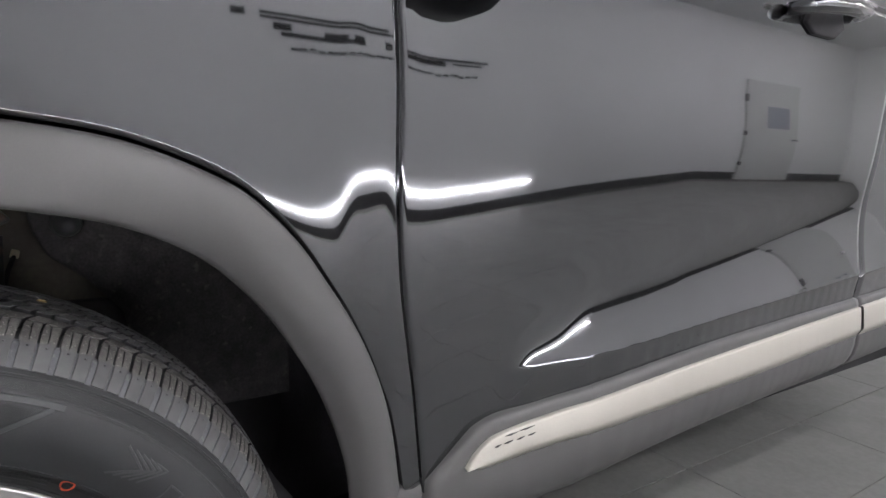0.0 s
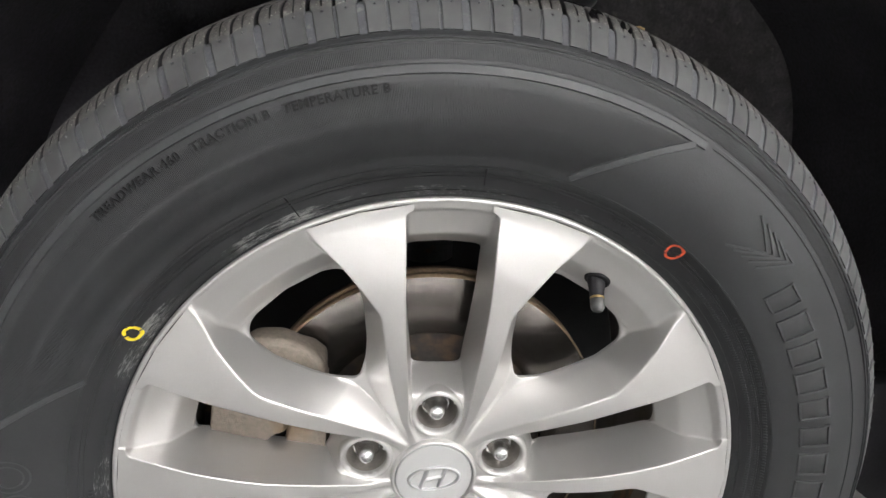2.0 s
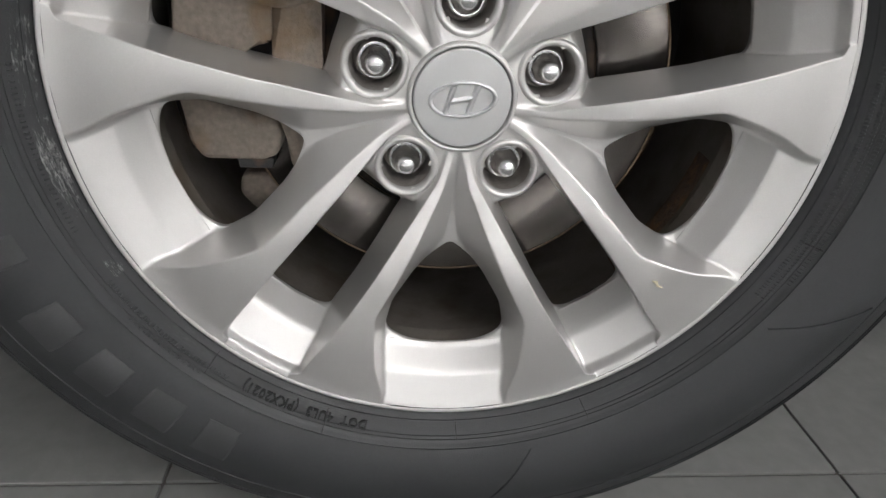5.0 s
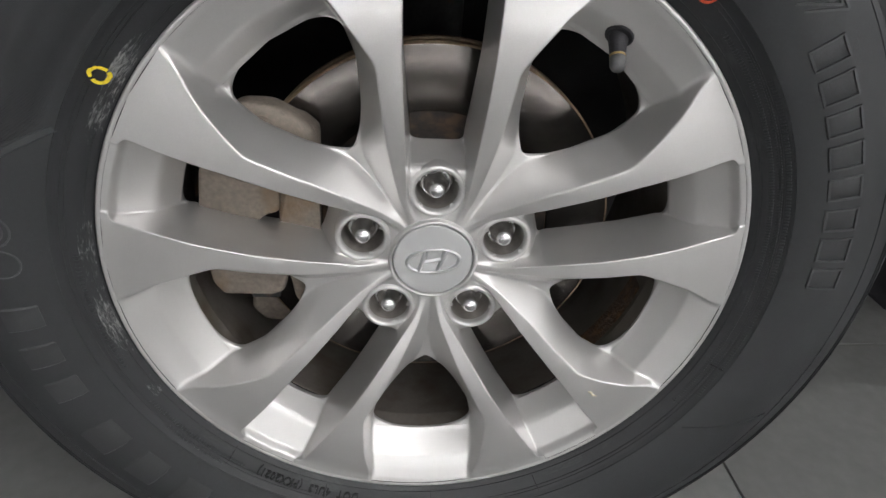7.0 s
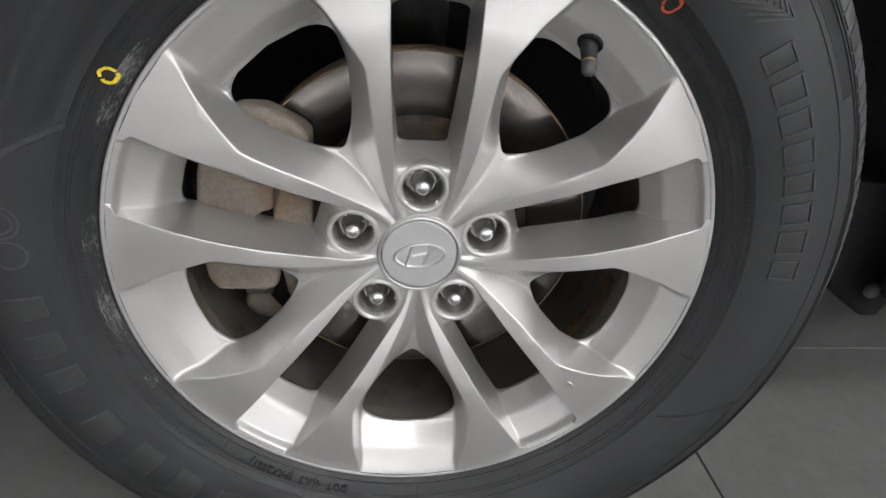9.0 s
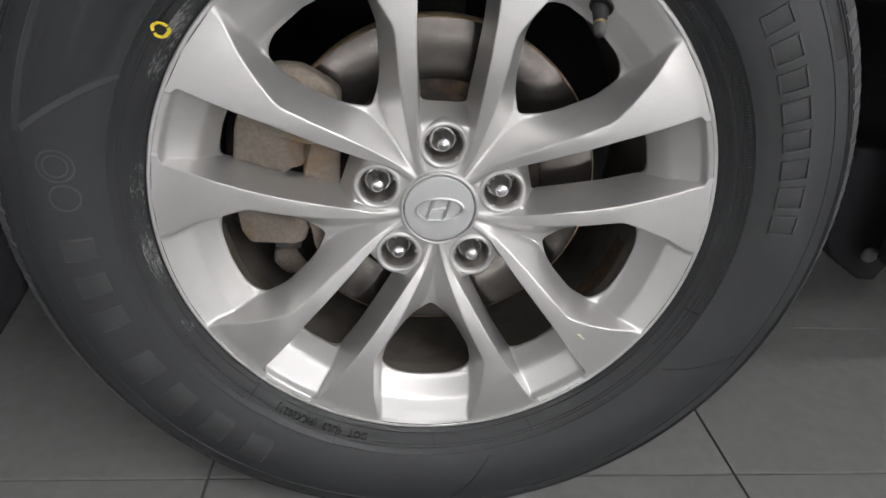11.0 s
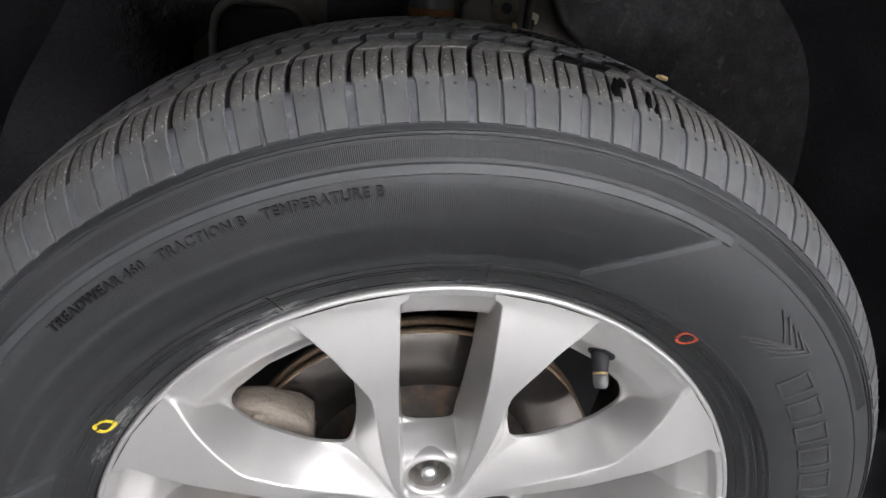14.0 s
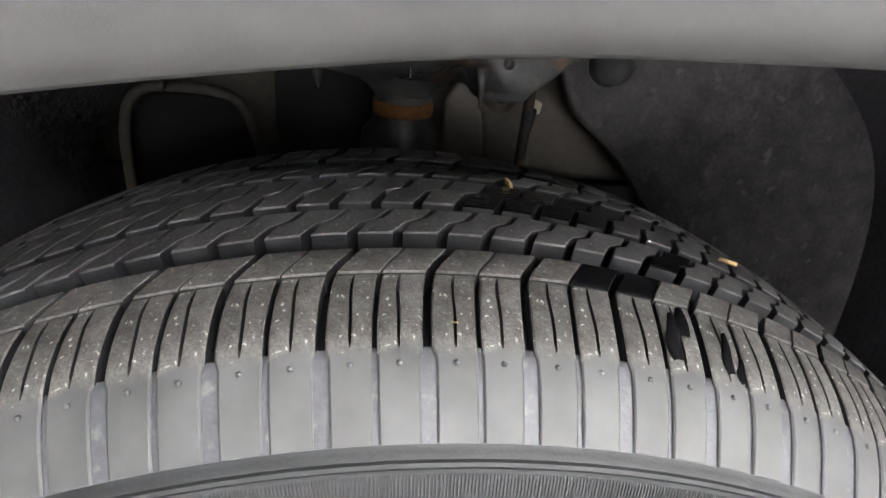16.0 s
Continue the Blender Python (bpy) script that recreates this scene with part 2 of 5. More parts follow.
def tread_wear(m, clean):
    """The tread is scuffed and matt; below its ragged edge the shoulder is still smooth and clean."""
    nt = m.node_tree
    b = nt.nodes["Principled BSDF"]
    co = nt.nodes.new("ShaderNodeTexCoord").outputs["Object"]
    flat = nt.nodes.new("ShaderNodeVectorMath")
    flat.operation = "MULTIPLY"
    flat.inputs[1].default_value = (1, 0, 1)
    nt.links.new(co, flat.inputs[0])
    length = nt.nodes.new("ShaderNodeVectorMath")
    length.operation = "LENGTH"
    nt.links.new(flat.outputs["Vector"], length.inputs[0])
    ragged = nt.nodes.new("ShaderNodeTexNoise")
    ragged.inputs["Scale"].default_value, ragged.inputs["Detail"].default_value = 150.0, 7.0
    nt.links.new(co, ragged.inputs["Vector"])
    add = nt.nodes.new("ShaderNodeMath")
    add.operation = "MULTIPLY_ADD"
    add.inputs[1].default_value = 0.0060
    nt.links.new(ragged.outputs["Fac"], add.inputs[0])
    nt.links.new(length.outputs["Value"], add.inputs[2])
    mr = nt.nodes.new("ShaderNodeMapRange")
    mr.inputs["From Min"].default_value, mr.inputs["From Max"].default_value = 0.3600, 0.3624
    nt.links.new(add.outputs[0], mr.inputs["Value"])
    mix = nt.nodes.new("ShaderNodeMix")
    mix.data_type = "RGBA"
    mottle = nt.nodes.new("ShaderNodeMapRange")
    mottle.inputs["From Min"].default_value, mottle.inputs["From Max"].default_value = 0.3, 0.7
    mottle.inputs["To Min"].default_value, mottle.inputs["To Max"].default_value = 0.70, 1.16
    soft_noise = nt.nodes.new("ShaderNodeTexNoise")
    soft_noise.inputs["Scale"].default_value, soft_noise.inputs["Detail"].default_value = 48.0, 5.0
    place_of = nt.nodes.new("ShaderNodeNewGeometry").outputs["Position"]
    nt.links.new(place_of, soft_noise.inputs["Vector"])
    nt.links.new(soft_noise.outputs["Fac"], mottle.inputs["Value"])
    tint = nt.nodes.new("ShaderNodeVectorMath")
    tint.operation = "SCALE"
    tint.inputs[0].default_value = clean
    nt.links.new(mottle.outputs["Result"], tint.inputs["Scale"])
    nt.links.new(tint.outputs["Vector"], mix.inputs["A"])
    nt.links.new(b.inputs["Base Color"].links[0].from_socket, mix.inputs["B"])
    nt.links.new(mr.outputs["Result"], mix.inputs["Factor"])
    nt.links.new(mix.outputs["Result"], b.inputs["Base Color"])
    rough = nt.nodes.new("ShaderNodeMapRange")
    rough.inputs["To Min"].default_value, rough.inputs["To Max"].default_value = 0.54, 0.62
    nt.links.new(mr.outputs["Result"], rough.inputs["Value"])
    nt.links.new(rough.outputs["Result"], b.inputs["Roughness"])
    for node in nt.nodes:
        if node.type == "BUMP":
            nt.links.new(mr.outputs["Result"], node.inputs["Strength"])


tread_wear(M_TREAD, (0.092, 0.093, 0.094))
for m in (M_BLACK, M_LINER, M_TILE, M_FLAP, M_LETTER):
    m.node_tree.nodes["Principled BSDF"].inputs["Specular IOR Level"].default_value = 0.22


def brushed(m):
    """Turned marks round the axle: highlights spread along the radius."""
    nt = m.node_tree
    b = nt.nodes["Principled BSDF"]
    t = nt.nodes.new("ShaderNodeTangent")
    t.direction_type, t.axis = "RADIAL", "Y"
    nt.links.new(t.outputs[0], b.inputs["Tangent"])
    b.inputs["Anisotropic"].default_value = 0.75
    b.inputs["Anisotropic Rotation"].default_value = 0.25


brushed(M_DISC)
M_RIM.node_tree.nodes["Principled BSDF"].inputs["Coat Roughness"].default_value = 0.08
M_PAINT.node_tree.nodes["Principled BSDF"].inputs["Coat IOR"].default_value = 1.6
M_PAINT.node_tree.nodes["Principled BSDF"].inputs["Coat Roughness"].default_value = 0.017
M_LED = glow("led_tube", (1.0, 0.985, 0.97), 85.0)


# ---------------------------------------------------------------- mesh helpers
def part(name, bm, mat, parent=None, label="", smooth=True):
    """Links a bmesh as one mesh object under a thing or part."""
    me = bpy.data.meshes.new(name)
    bm.to_mesh(me)
    bm.free()
    if smooth:
        me.shade_smooth()
    me.materials.append(mat)
    ob = new(name, me)
    if parent is not None:
        ob.parent = parent
    if label:
        ob["label"] = label
    return ob


def mesh_part(name, verts, faces, mat, parent=None, label="", smooth=True):
    bm = bmesh.new()
    vs = [bm.verts.new(v) for v in verts]
    for f in faces:
        if len(set(f)) > 2:
            try:
                bm.faces.new([vs[i] for i in f])
            except ValueError:
                pass
    bmesh.ops.recalc_face_normals(bm, faces=bm.faces)
    return part(name, bm, mat, parent, label, smooth)


def box(bm, x0, x1, y0, y1, z0, z1, bevel=0.0):
    r = bmesh.ops.create_cube(bm, size=1)
    vs = r["verts"]
    for v in vs:
        v.co = Vector((x0 + (v.co.x + 0.5) * (x1 - x0), y0 + (v.co.y + 0.5) * (y1 - y0), z0 + (v.co.z + 0.5) * (z1 - z0)))
    if bevel:
        es = list({e for v in vs for e in v.link_edges})
        bmesh.ops.bevel(bm, geom=es, offset=bevel, segments=2, affect="EDGES", profile=0.6)
    return bm


def box_part(name, dims, mat, parent=None, label="", bevel=0.0):
    return part(name, box(bmesh.new(), *dims, bevel=bevel), mat, parent, label, smooth=False)


def empty(name, label, category, at=(0, 0, 0), group="", kind=""):
    return tagged(new(name), label, category, group, kind) if at == (0, 0, 0) else tagged(place(new(name), at), label, category, group, kind)


def place(ob, at):
    ob.location = at
    return ob


def ramp(x, knots):
    """Smooth interpolation through (x, value) knots, monotone between them."""
    xs = [k[0] for k in knots]
    if x <= xs[0]:
        return knots[0][1]
    if x >= xs[-1]:
        return knots[-1][1]
    i = max(k for k in range(len(xs) - 1) if xs[k] <= x)
    d = [(knots[k + 1][1] - knots[k][1]) / (xs[k + 1] - xs[k]) for k in range(len(xs) - 1)]

    def slope(k):
        if k == 0:
            return d[0]
        if k == len(xs) - 1:
            return d[-1]
        return 0.0 if d[k - 1] * d[k] <= 0 else 2 * d[k - 1] * d[k] / (d[k - 1] + d[k])

    h = xs[i + 1] - xs[i]
    s = (x - xs[i]) / h
    a, b = knots[i][1], knots[i + 1][1]
    return (2 * s**3 - 3 * s**2 + 1) * a + (s**3 - 2 * s**2 + s) * h * slope(i) + (-2 * s**3 + 3 * s**2) * b + (s**3 - s**2) * h * slope(i + 1)


def revolve(profile, steps, centre, a0=0.0, a1=360.0):
    """A bmesh of a profile of (radius, y) turned about the axle, which runs along y."""
    bm = bmesh.new()
    closed = abs(a1 - a0) >= 359.9
    n = steps if closed else steps + 1
    rings = []
    for k in range(n):
        a = radians(a0 + (a1 - a0) * k / steps)
        rings.append([bm.verts.new((centre[0] + r * math.cos(a), y + centre[1], centre[2] + r * math.sin(a))) for r, y in profile])
    for k in range(steps):
        p, q = rings[k], rings[(k + 1) % n]
        for i in range(len(profile) - 1):
            bm.faces.new((p[i], p[i + 1], q[i + 1], q[i]))
    bmesh.ops.recalc_face_normals(bm, faces=bm.faces)
    return bm


def tube(path, radius, sides=10, cap=True):
    """A bmesh of a round bar along a list of points; radius may be a list."""
    bm = bmesh.new()
    pts = [Vector(p) for p in path]
    rad = radius if isinstance(radius, (list, tuple)) else [radius] * len(pts)
    rings, up = [], Vector((0.013, 0.02, 1))
    for k, p in enumerate(pts):
        d = (pts[min(k + 1, len(pts) - 1)] - pts[max(k - 1, 0)]).normalized()
        if abs(d.dot(up.normalized())) > 0.95:
            up = Vector((1, 0.03, 0.02))
        u = d.cross(up).normalized()
        w = u.cross(d).normalized()
        rings.append([bm.verts.new(p + rad[k] * (math.cos(2 * math.pi * j / sides) * u + math.sin(2 * math.pi * j / sides) * w)) for j in range(sides)])
    for a, b in zip(rings, rings[1:]):
        for j in range(sides):
            bm.faces.new((a[j], a[(j + 1) % sides], b[(j + 1) % sides], b[j]))
    if cap:
        bm.faces.new(list(reversed(rings[0])))
        bm.faces.new(rings[-1])
    bmesh.ops.recalc_face_normals(bm, faces=bm.faces)
    return bm


# ---------------------------------------------------------------- room
X0, X1, Y0, Y1, HT = ROOM
floor = tagged(box_part("floor", (X0, X1, Y0, Y1, -0.12, 0.009), M_GROUT), "grey concrete bed and grout under the floor tiles", "floor", kind="structure")
for name, d in (("wall_south", (X0 - 0.2, X1 + 0.2, Y0 - 0.2, Y0, -0.12, HT)), ("wall_north", (X0 - 0.2, X1 + 0.2, Y1, Y1 + 0.2, -0.12, HT)),
                ("wall_west", (X0 - 0.2, X0, Y0, Y1, -0.12, HT)), ("wall_east", (X1, X1 + 0.2, Y0, Y1, -0.12, HT))):
    tagged(box_part(name, d, M_WALL), "plain white painted workshop wall", "wall", kind="structure")
tagged(box_part("ceiling", (X0 - 0.2, X1 + 0.2, Y0 - 0.2, Y1 + 0.2, HT, HT + 0.2), M_WALL), "plain white workshop ceiling", "ceiling", kind="structure")
tagged(box_part("baseboard", (X0, X1, Y0, Y0 + 0.012, 0.012, 0.14), M_SKIRT), "dark tiled baseboard along the white wall", "baseboard", kind="structure")


def led_light():
    lamp = empty("ceiling_light", "white linear LED tube light under the ceiling", "light", (0, 0, HT - 0.06), group="ceiling LED tubes")
    box_part("housing", (-0.62, 0.62, -0.03, 0.03, 0.0, 0.055), M_WALL, lamp, "white metal housing")
    box_part("diffuser", (-0.6, 0.6, -0.024, 0.024, -0.022, -0.001), M_LED, lamp, "glowing LED diffuser", bevel=0.008)
    return lamp


first = led_light()
LAMPS = [(x, -1.75, 0) for x in (0.7, 2.2, 3.7, 5.2, 6.7, 8.1, 9.6)] + [(0.8 + 1.45 * k, -2.6, 0) for k in range(7)] + [(-1.6, 2.6, 0), (1.6, 2.6, 0), (5.0, 2.6, 0)]
for k, (x, y, a) in enumerate(LAMPS):
    m = pose(x, y, HT - 0.06, 0, 0, a)
    if k:
        copy_thing(first, m)
    else:
        first.matrix_basis = m


# floor tiles, a running grid of large slabs
TX, TY = 0.618, 0.309


def tile_mesh():
    bm = box(bmesh.new(), 0.0015, TX - 0.0015, 0.0015, TY - 0.0015, -0.004, 0.006, bevel=0.0012)
    me = bpy.data.meshes.new("tile")
    bm.to_mesh(me)
    bm.free()
    me.materials.append(M_TILE)
    return me


def tiles():
    me = tile_mesh()
    verts, faces = [], []
    i0, i1 = math.ceil((X0 - 0.385) / TX), math.floor((X1 - 0.385) / TX)
    j0, j1 = math.ceil((Y0 - 0.012) / TY), math.floor((Y1 - 0.012) / TY)
    for i in range(i0, i1):
        for j in range(j0, j1):
            x, y = 0.385 + i * TX, 0.012 + j * TY
            if -2.2 < x < 4.2 and -1.3 < y < 1.4:
                ob = new("tile", me)
                ob.location = (x, y, 0.006)
                ob.parent = floor
            else:
                base = len(verts)
                verts.extend((v.co.x + x, v.co.y + y, v.co.z + 0.006) for v in me.vertices)
                faces.extend(tuple(base + k for k in p.vertices) for p in me.polygons)
    rest = bpy.data.meshes.new("tile_rest")
    rest.from_pydata(verts, [], faces)
    rest.materials.append(M_TILE)
    ob = new("tile_rest", rest)
    ob.parent = floor
    tagged(ob, "further grey floor tiles", kind="stuff")


tiles()

# white door in the wall behind, with a pane, hinges and a handle
door = tagged(box_part("door_1", (8.0, 9.3, Y0 + 0.002, Y0 + 0.04, 0.014, 2.05), M_DOORGREY, bevel=0.004), "closed white door with a frosted pane in the workshop wall", "door", kind="structure")
box_part("pane", (8.5, 9.05, Y0 + 0.041, Y0 + 0.046, 1.25, 1.7), M_PANE, door, "frosted grey pane")
for z in (0.3, 1.05, 1.75):
    box_part("hinge", (7.96, 8.01, Y0 + 0.03, Y0 + 0.055, z, z + 0.1), M_SKIRT, door, "dark hinge")
box_part("door_handle", (9.12, 9.25, Y0 + 0.06, Y0 + 0.08, 1.0, 1.03), M_CHROME, door, "metal lever handle", bevel=0.006)

# low light strip along the wall
strip = tagged(box_part("wall_light", (-3.2, 4.5, Y0 + 0.002, Y0 + 0.03, 0.302, 0.322), M_LED, bevel=0.006), "white LED light strip low on the wall", "light")
tagged(box_part("wall_light", (-0.6, 3.6, Y0 + 0.002, Y0 + 0.03, 2.60, 2.63), M_LED, bevel=0.006), "white LED light strip high on the wall", "light")


def wall_sign():
    sign = empty("wall_sign", "black wall sign of plain bars on a white wall", "sign", (2.7, Y0 + 0.002, 2.0))
    large = ((-1.27, -0.11, 0.10, 0.05), (-1.06, -0.08, 1.10, 0.018), (-1.06, -0.115, 1.14, 0.018), (0.12, -0.11, 0.12, 0.02),
             (-0.96, -0.19, 0.14, 0.05), (-0.90, -0.235, 0.60, 0.03), (-0.55, -0.21, 0.22, 0.045), (-0.02, -0.235, 0.22, 0.065),
             (0.30, -0.235, 0.28, 0.045), (0.42, -0.18, 0.60, 0.018), (0.66, -0.215, 0.30, 0.014))
    small = [(-0.82 + 0.073 * k, -0.335 + 0.006 * (k % 3), 0.05 if k % 4 else 0.066, 0.018) for k in range(24)]
    for x, z, w, h in (*large, *small):
        box_part("bar", (x, x + w, 0.0, 0.012, z, z + h), M_BLACK, sign)
    return sign


wall_sign()
# ---------------------------------------------------------------- car: the wheel
WZ = 0.355                      # axle height
car = empty("car", "dark grey metallic SUV with grey plastic wheel arch trim", "car")
wheel = new("wheel")
wheel.location = (0, 0, WZ)
wheel.parent = car
wheel["label"] = "silver alloy wheel with a black all-season tyre"
AXLE = (0, 0, 0)                # parts of the wheel are built about its own centre


def polar(r, deg, y):
    return (r * math.cos(radians(deg)), y, r * math.sin(radians(deg)))


def soft(x, knots, s):
    """Straight lines through (x, value) knots, their corners rounded over a length s."""
    def line(q):
        if q <= knots[0][0]:
            return knots[0][1]
        for (x0, v0), (x1, v1) in zip(knots, knots[1:]):
            if q <= x1:
                return v0 + (v1 - v0) * (q - x0) / (x1 - x0)
        return knots[-1][1]
    ws = [(k / 6, 1 - abs(k) / 7) for k in range(-6, 7)]
    return sum(w * line(x + s * o) for o, w in ws) / sum(w for _, w in ws)


# rim face, by radius: half width from a spoke pair's middle line (the outer floor: from the line half way to the next pair), and depth
SLOT_EDGE = [(0.030, 0.0135), (0.040, 0.0178), (0.0546, 0.0226), (0.0982, 0.0251), (0.1329, 0.0276), (0.1627, 0.0294), (0.2002, 0.0302), (0.230, 0.0313), (0.240, 0.0316)]
CREST = [(0.030, 0.0165), (0.040, 0.0213), (0.0602, 0.0290), (0.0847, 0.0343), (0.1072, 0.0387), (0.1366, 0.0430), (0.1590, 0.0461), (0.1774, 0.0577), (0.2017, 0.0744), (0.2243, 0.0936), (0.240, 0.1010)]
FLOOR_IN = [(0.030, 0.0112), (0.05, 0.0190), (0.06, 0.0208), (0.075, 0.0205), (0.0934, 0.0205), (0.1217, 0.0240), (0.1566, 0.0276), (0.1892, 0.0288), (0.2, 0.0288), (0.215, 0.0292), (0.230, 0.0305), (0.240, 0.031)]
FLOOR_OUT = [(0.030, 0.0006), (0.08, 0.0014), (0.1, 0.0045), (0.1055, 0.0072), (0.1115, 0.0111), (0.1314, 0.0252), (0.1613, 0.0411), (0.1828, 0.0459), (0.2, 0.0468), (0.2243, 0.0446), (0.240, 0.0450)]
FACE_Y = [(0.033, 0.0045), (0.038, 0.0042), (0.046, 0.0026), (0.063, -0.0020), (0.10, -0.0125), (0.13, -0.0186), (0.16, -0.0212), (0.184, -0.0222), (0.21, -0.0202), (0.2243, -0.0182), (0.2300, -0.0182), (0.238, -0.0190)]
IN_Y = [(0.033, 0.0048), (0.042, 0.0054), (0.074, 0.0054), (0.0775, 0.0085), (0.082, 0.020), (0.087, 0.034), (0.0934, 0.037), (0.12, 0.035), (0.157, 0.0325), (0.186, 0.0310), (0.1925, 0.0275), (0.205, 0.0050), (0.2262, -0.0100), (0.2290, -0.0165), (0.238, -0.0190)]
OUT_Y = [(0.033, 0.0047), (0.042, 0.0052), (0.05, 0.0066), (0.06, 0.0088), (0.08, 0.0122), (0.10, 0.0140), (0.12, 0.0142), (0.16, 0.0147), (0.191, 0.0150), (0.1955, 0.0128), (0.2105, -0.0056), (0.222, -0.0112), (0.2300, -0.0160), (0.238, -0.0190)]


def edge(r, knots, s=0.006):
    """Angle in degrees of an edge given by its half width."""
    return math.degrees(soft(r, knots, s) / r)


def slot_hole(r):
    f = edge(r, FLOOR_IN)
    if r < 0.0925:
        return f * max(0.0, 1 - ((0.0925 - r) / 0.0060) ** 3) ** (1 / 3)
    if r > 0.1865:
        return f * max(0.0, 1 - ((r - 0.1865) / 0.007) ** 4) ** 0.25
    return f


def wide_hole(r):
    f = edge(r, FLOOR_OUT)
    if r < 0.120:
        return 36 - f * math.sqrt(max(0.0, 1 - ((0.120 - r) / 0.0145) ** 2))
    if r > 0.1765:
        return 36 - f * max(0.0, 1 - ((r - 0.1765) / 0.018) ** 3.2) ** (1 / 3.2)
    return 36 - f


def section(r):
    """One row of the rim face from a pair's middle line (0) to half way to the next pair (36 degrees)."""
    corner = max(0.0, min(1.0, (r - 0.2235) / 0.0055))
    a = [0.0, slot_hole(r), edge(r, FLOOR_IN), edge(r, SLOT_EDGE) * (1 - 0.17 * corner ** 3), edge(r, CREST), 36 - edge(r, FLOOR_OUT), wide_hole(r), 36.0]
    a[2] = min(a[2], a[3] - 0.15)
    a[5] = max(a[5], a[4] + 0.15)
    yi, yf, yo = soft(r, IN_Y, 0.0014), soft(r, FACE_Y, 0.010), soft(r, OUT_Y, 0.0016)
    y = [yi, yi, yi, yf, yf, yo, yo, yo]
    in_slot, in_wide = 0.0865 <= r <= 0.1935, 0.1055 <= r <= 0.1945
    if not in_slot:
        a[1] = a[2] * 0.6
    if not in_wide:
        a[6] = (a[5] + 36) / 2
    pts = [Vector((radians(t) * r, d)) for t, d in zip(a, y)]
    row = [pts[0], pts[0].lerp(pts[1], 0.5), pts[1]]
    cut = {2: 0.0022, 3: 0.0013, 4: 0.0016, 5: 0.0030} if r > 0.1 else {2: 0.0016, 3: 0.0009, 4: 0.0011, 5: 0.0012}
    for k in (2, 3, 4, 5):
        p, q, s = pts[k - 1], pts[k], pts[k + 1]
        d0, d1 = (p - q).length, (s - q).length
        e0 = q + (p - q) * (min(cut[k], 0.42 * d0) / d0 if d0 > 1e-7 else 0)
        e1 = q + (s - q) * (min(cut[k], 0.42 * d1) / d1 if d1 > 1e-7 else 0)
        if k == 4:
            b = row[-1].lerp(e0, 0.5)
            row += [b + Vector((0, -0.0005 if r > 0.11 else 0))]
        elif k in (3, 5):
            row += [row[-1].lerp(e0, 0.33), row[-1].lerp(e0, 0.67)]
        for t in (0.0, 0.25, 0.5, 0.75, 1.0):
            row.append(e0 * (1 - t) ** 2 + q * 2 * t * (1 - t) + e1 * t * t)
    row += [pts[6], pts[6].lerp(pts[7], 0.5), pts[7]]
    return [(math.degrees(p.x / r), p.y) for p in row], in_slot, in_wide


def rim_face():
    radii = [0.0325, 0.036, 0.040, 0.0445, 0.049, 0.0535, 0.058, 0.0625, 0.067, 0.071, 0.074, 0.0755, 0.077, 0.0785, 0.080, 0.082, 0.084, 0.0855, 0.0865, 0.0868, 0.0875, 0.0885, 0.09, 0.092, 0.095]
    radii += [0.0985, 0.102, 0.1055, 0.1058, 0.1065, 0.108, 0.110, 0.1125, 0.115, 0.118]
    radii += [0.118 + 0.0036 * k for k in range(1, 19)]
    radii += [0.1845, 0.186, 0.1875, 0.189, 0.1902, 0.1913, 0.1922, 0.1929, 0.1933, 0.1935, 0.1940, 0.1943, 0.1945, 0.196, 0.198, 0.2005, 0.203, 0.2055, 0.208, 0.210, 0.2115, 0.213, 0.215, 0.2175, 0.220, 0.222, 0.2235, 0.2245, 0.2253, 0.226, 0.2267, 0.2274, 0.2281, 0.2288, 0.2295, 0.2303, 0.2315, 0.2335]
    rows = [section(r) for r in radii]
    n = len(rows[0][0])
    bm = bmesh.new()
    hole = []
    for pair in range(5):
        for side in (1, -1):
            grid = [[bm.verts.new(polar(r, 90 + 72 * pair + side * a, y)) for a, y in row] for r, (row, _, _) in zip(radii, rows)]
            for i in range(len(radii) - 1):
                slot = rows[i][1] and rows[i + 1][1]
                wide = rows[i][2] and rows[i + 1][2]
                for j in range(n - 1):
                    if (slot and j < 2) or (wide and j >= n - 3):
                        continue
                    quad = [grid[i][j], grid[i][j + 1], grid[i + 1][j + 1], grid[i + 1][j]]
                    c = sum((v.co for v in quad), Vector()) / 4
                    px, pz = polar(0.05715, 90 + 72 * pair, 0)[0], polar(0.05715, 90 + 72 * pair, 0)[2]
                    if math.hypot(c.x - px, c.z - pz) < 0.0176:
                        continue
                    bm.faces.new(quad if side > 0 else quad[::-1])
    # outer flange
    flange = [(0.2335, -0.0182), (0.2352, -0.0192), (0.2366, -0.0186), (0.2374, -0.0170), (0.2375, -0.0130), (0.2372, -0.004)]
    bmesh.ops.remove_doubles(bm, verts=bm.verts, dist=0.00004)
    loose = [v for v in bm.verts if not v.link_faces]
    bmesh.ops.delete(bm, geom=loose, context="VERTS")
    bmesh.ops.recalc_face_normals(bm, faces=bm.faces)
    # thickness: the edges of the openings run on towards the car
    open_edges = [e for e in bm.edges if e.is_boundary and 0.08 < math.hypot(e.verts[0].co.x, e.verts[0].co.z) < 0.2]
    ext = bmesh.ops.extrude_edge_only(bm, edges=open_edges)
    for v in [g for g in ext["geom"] if isinstance(g, bmesh.types.BMVert)]:
        v.co.y += 0.003
    return bm, flange


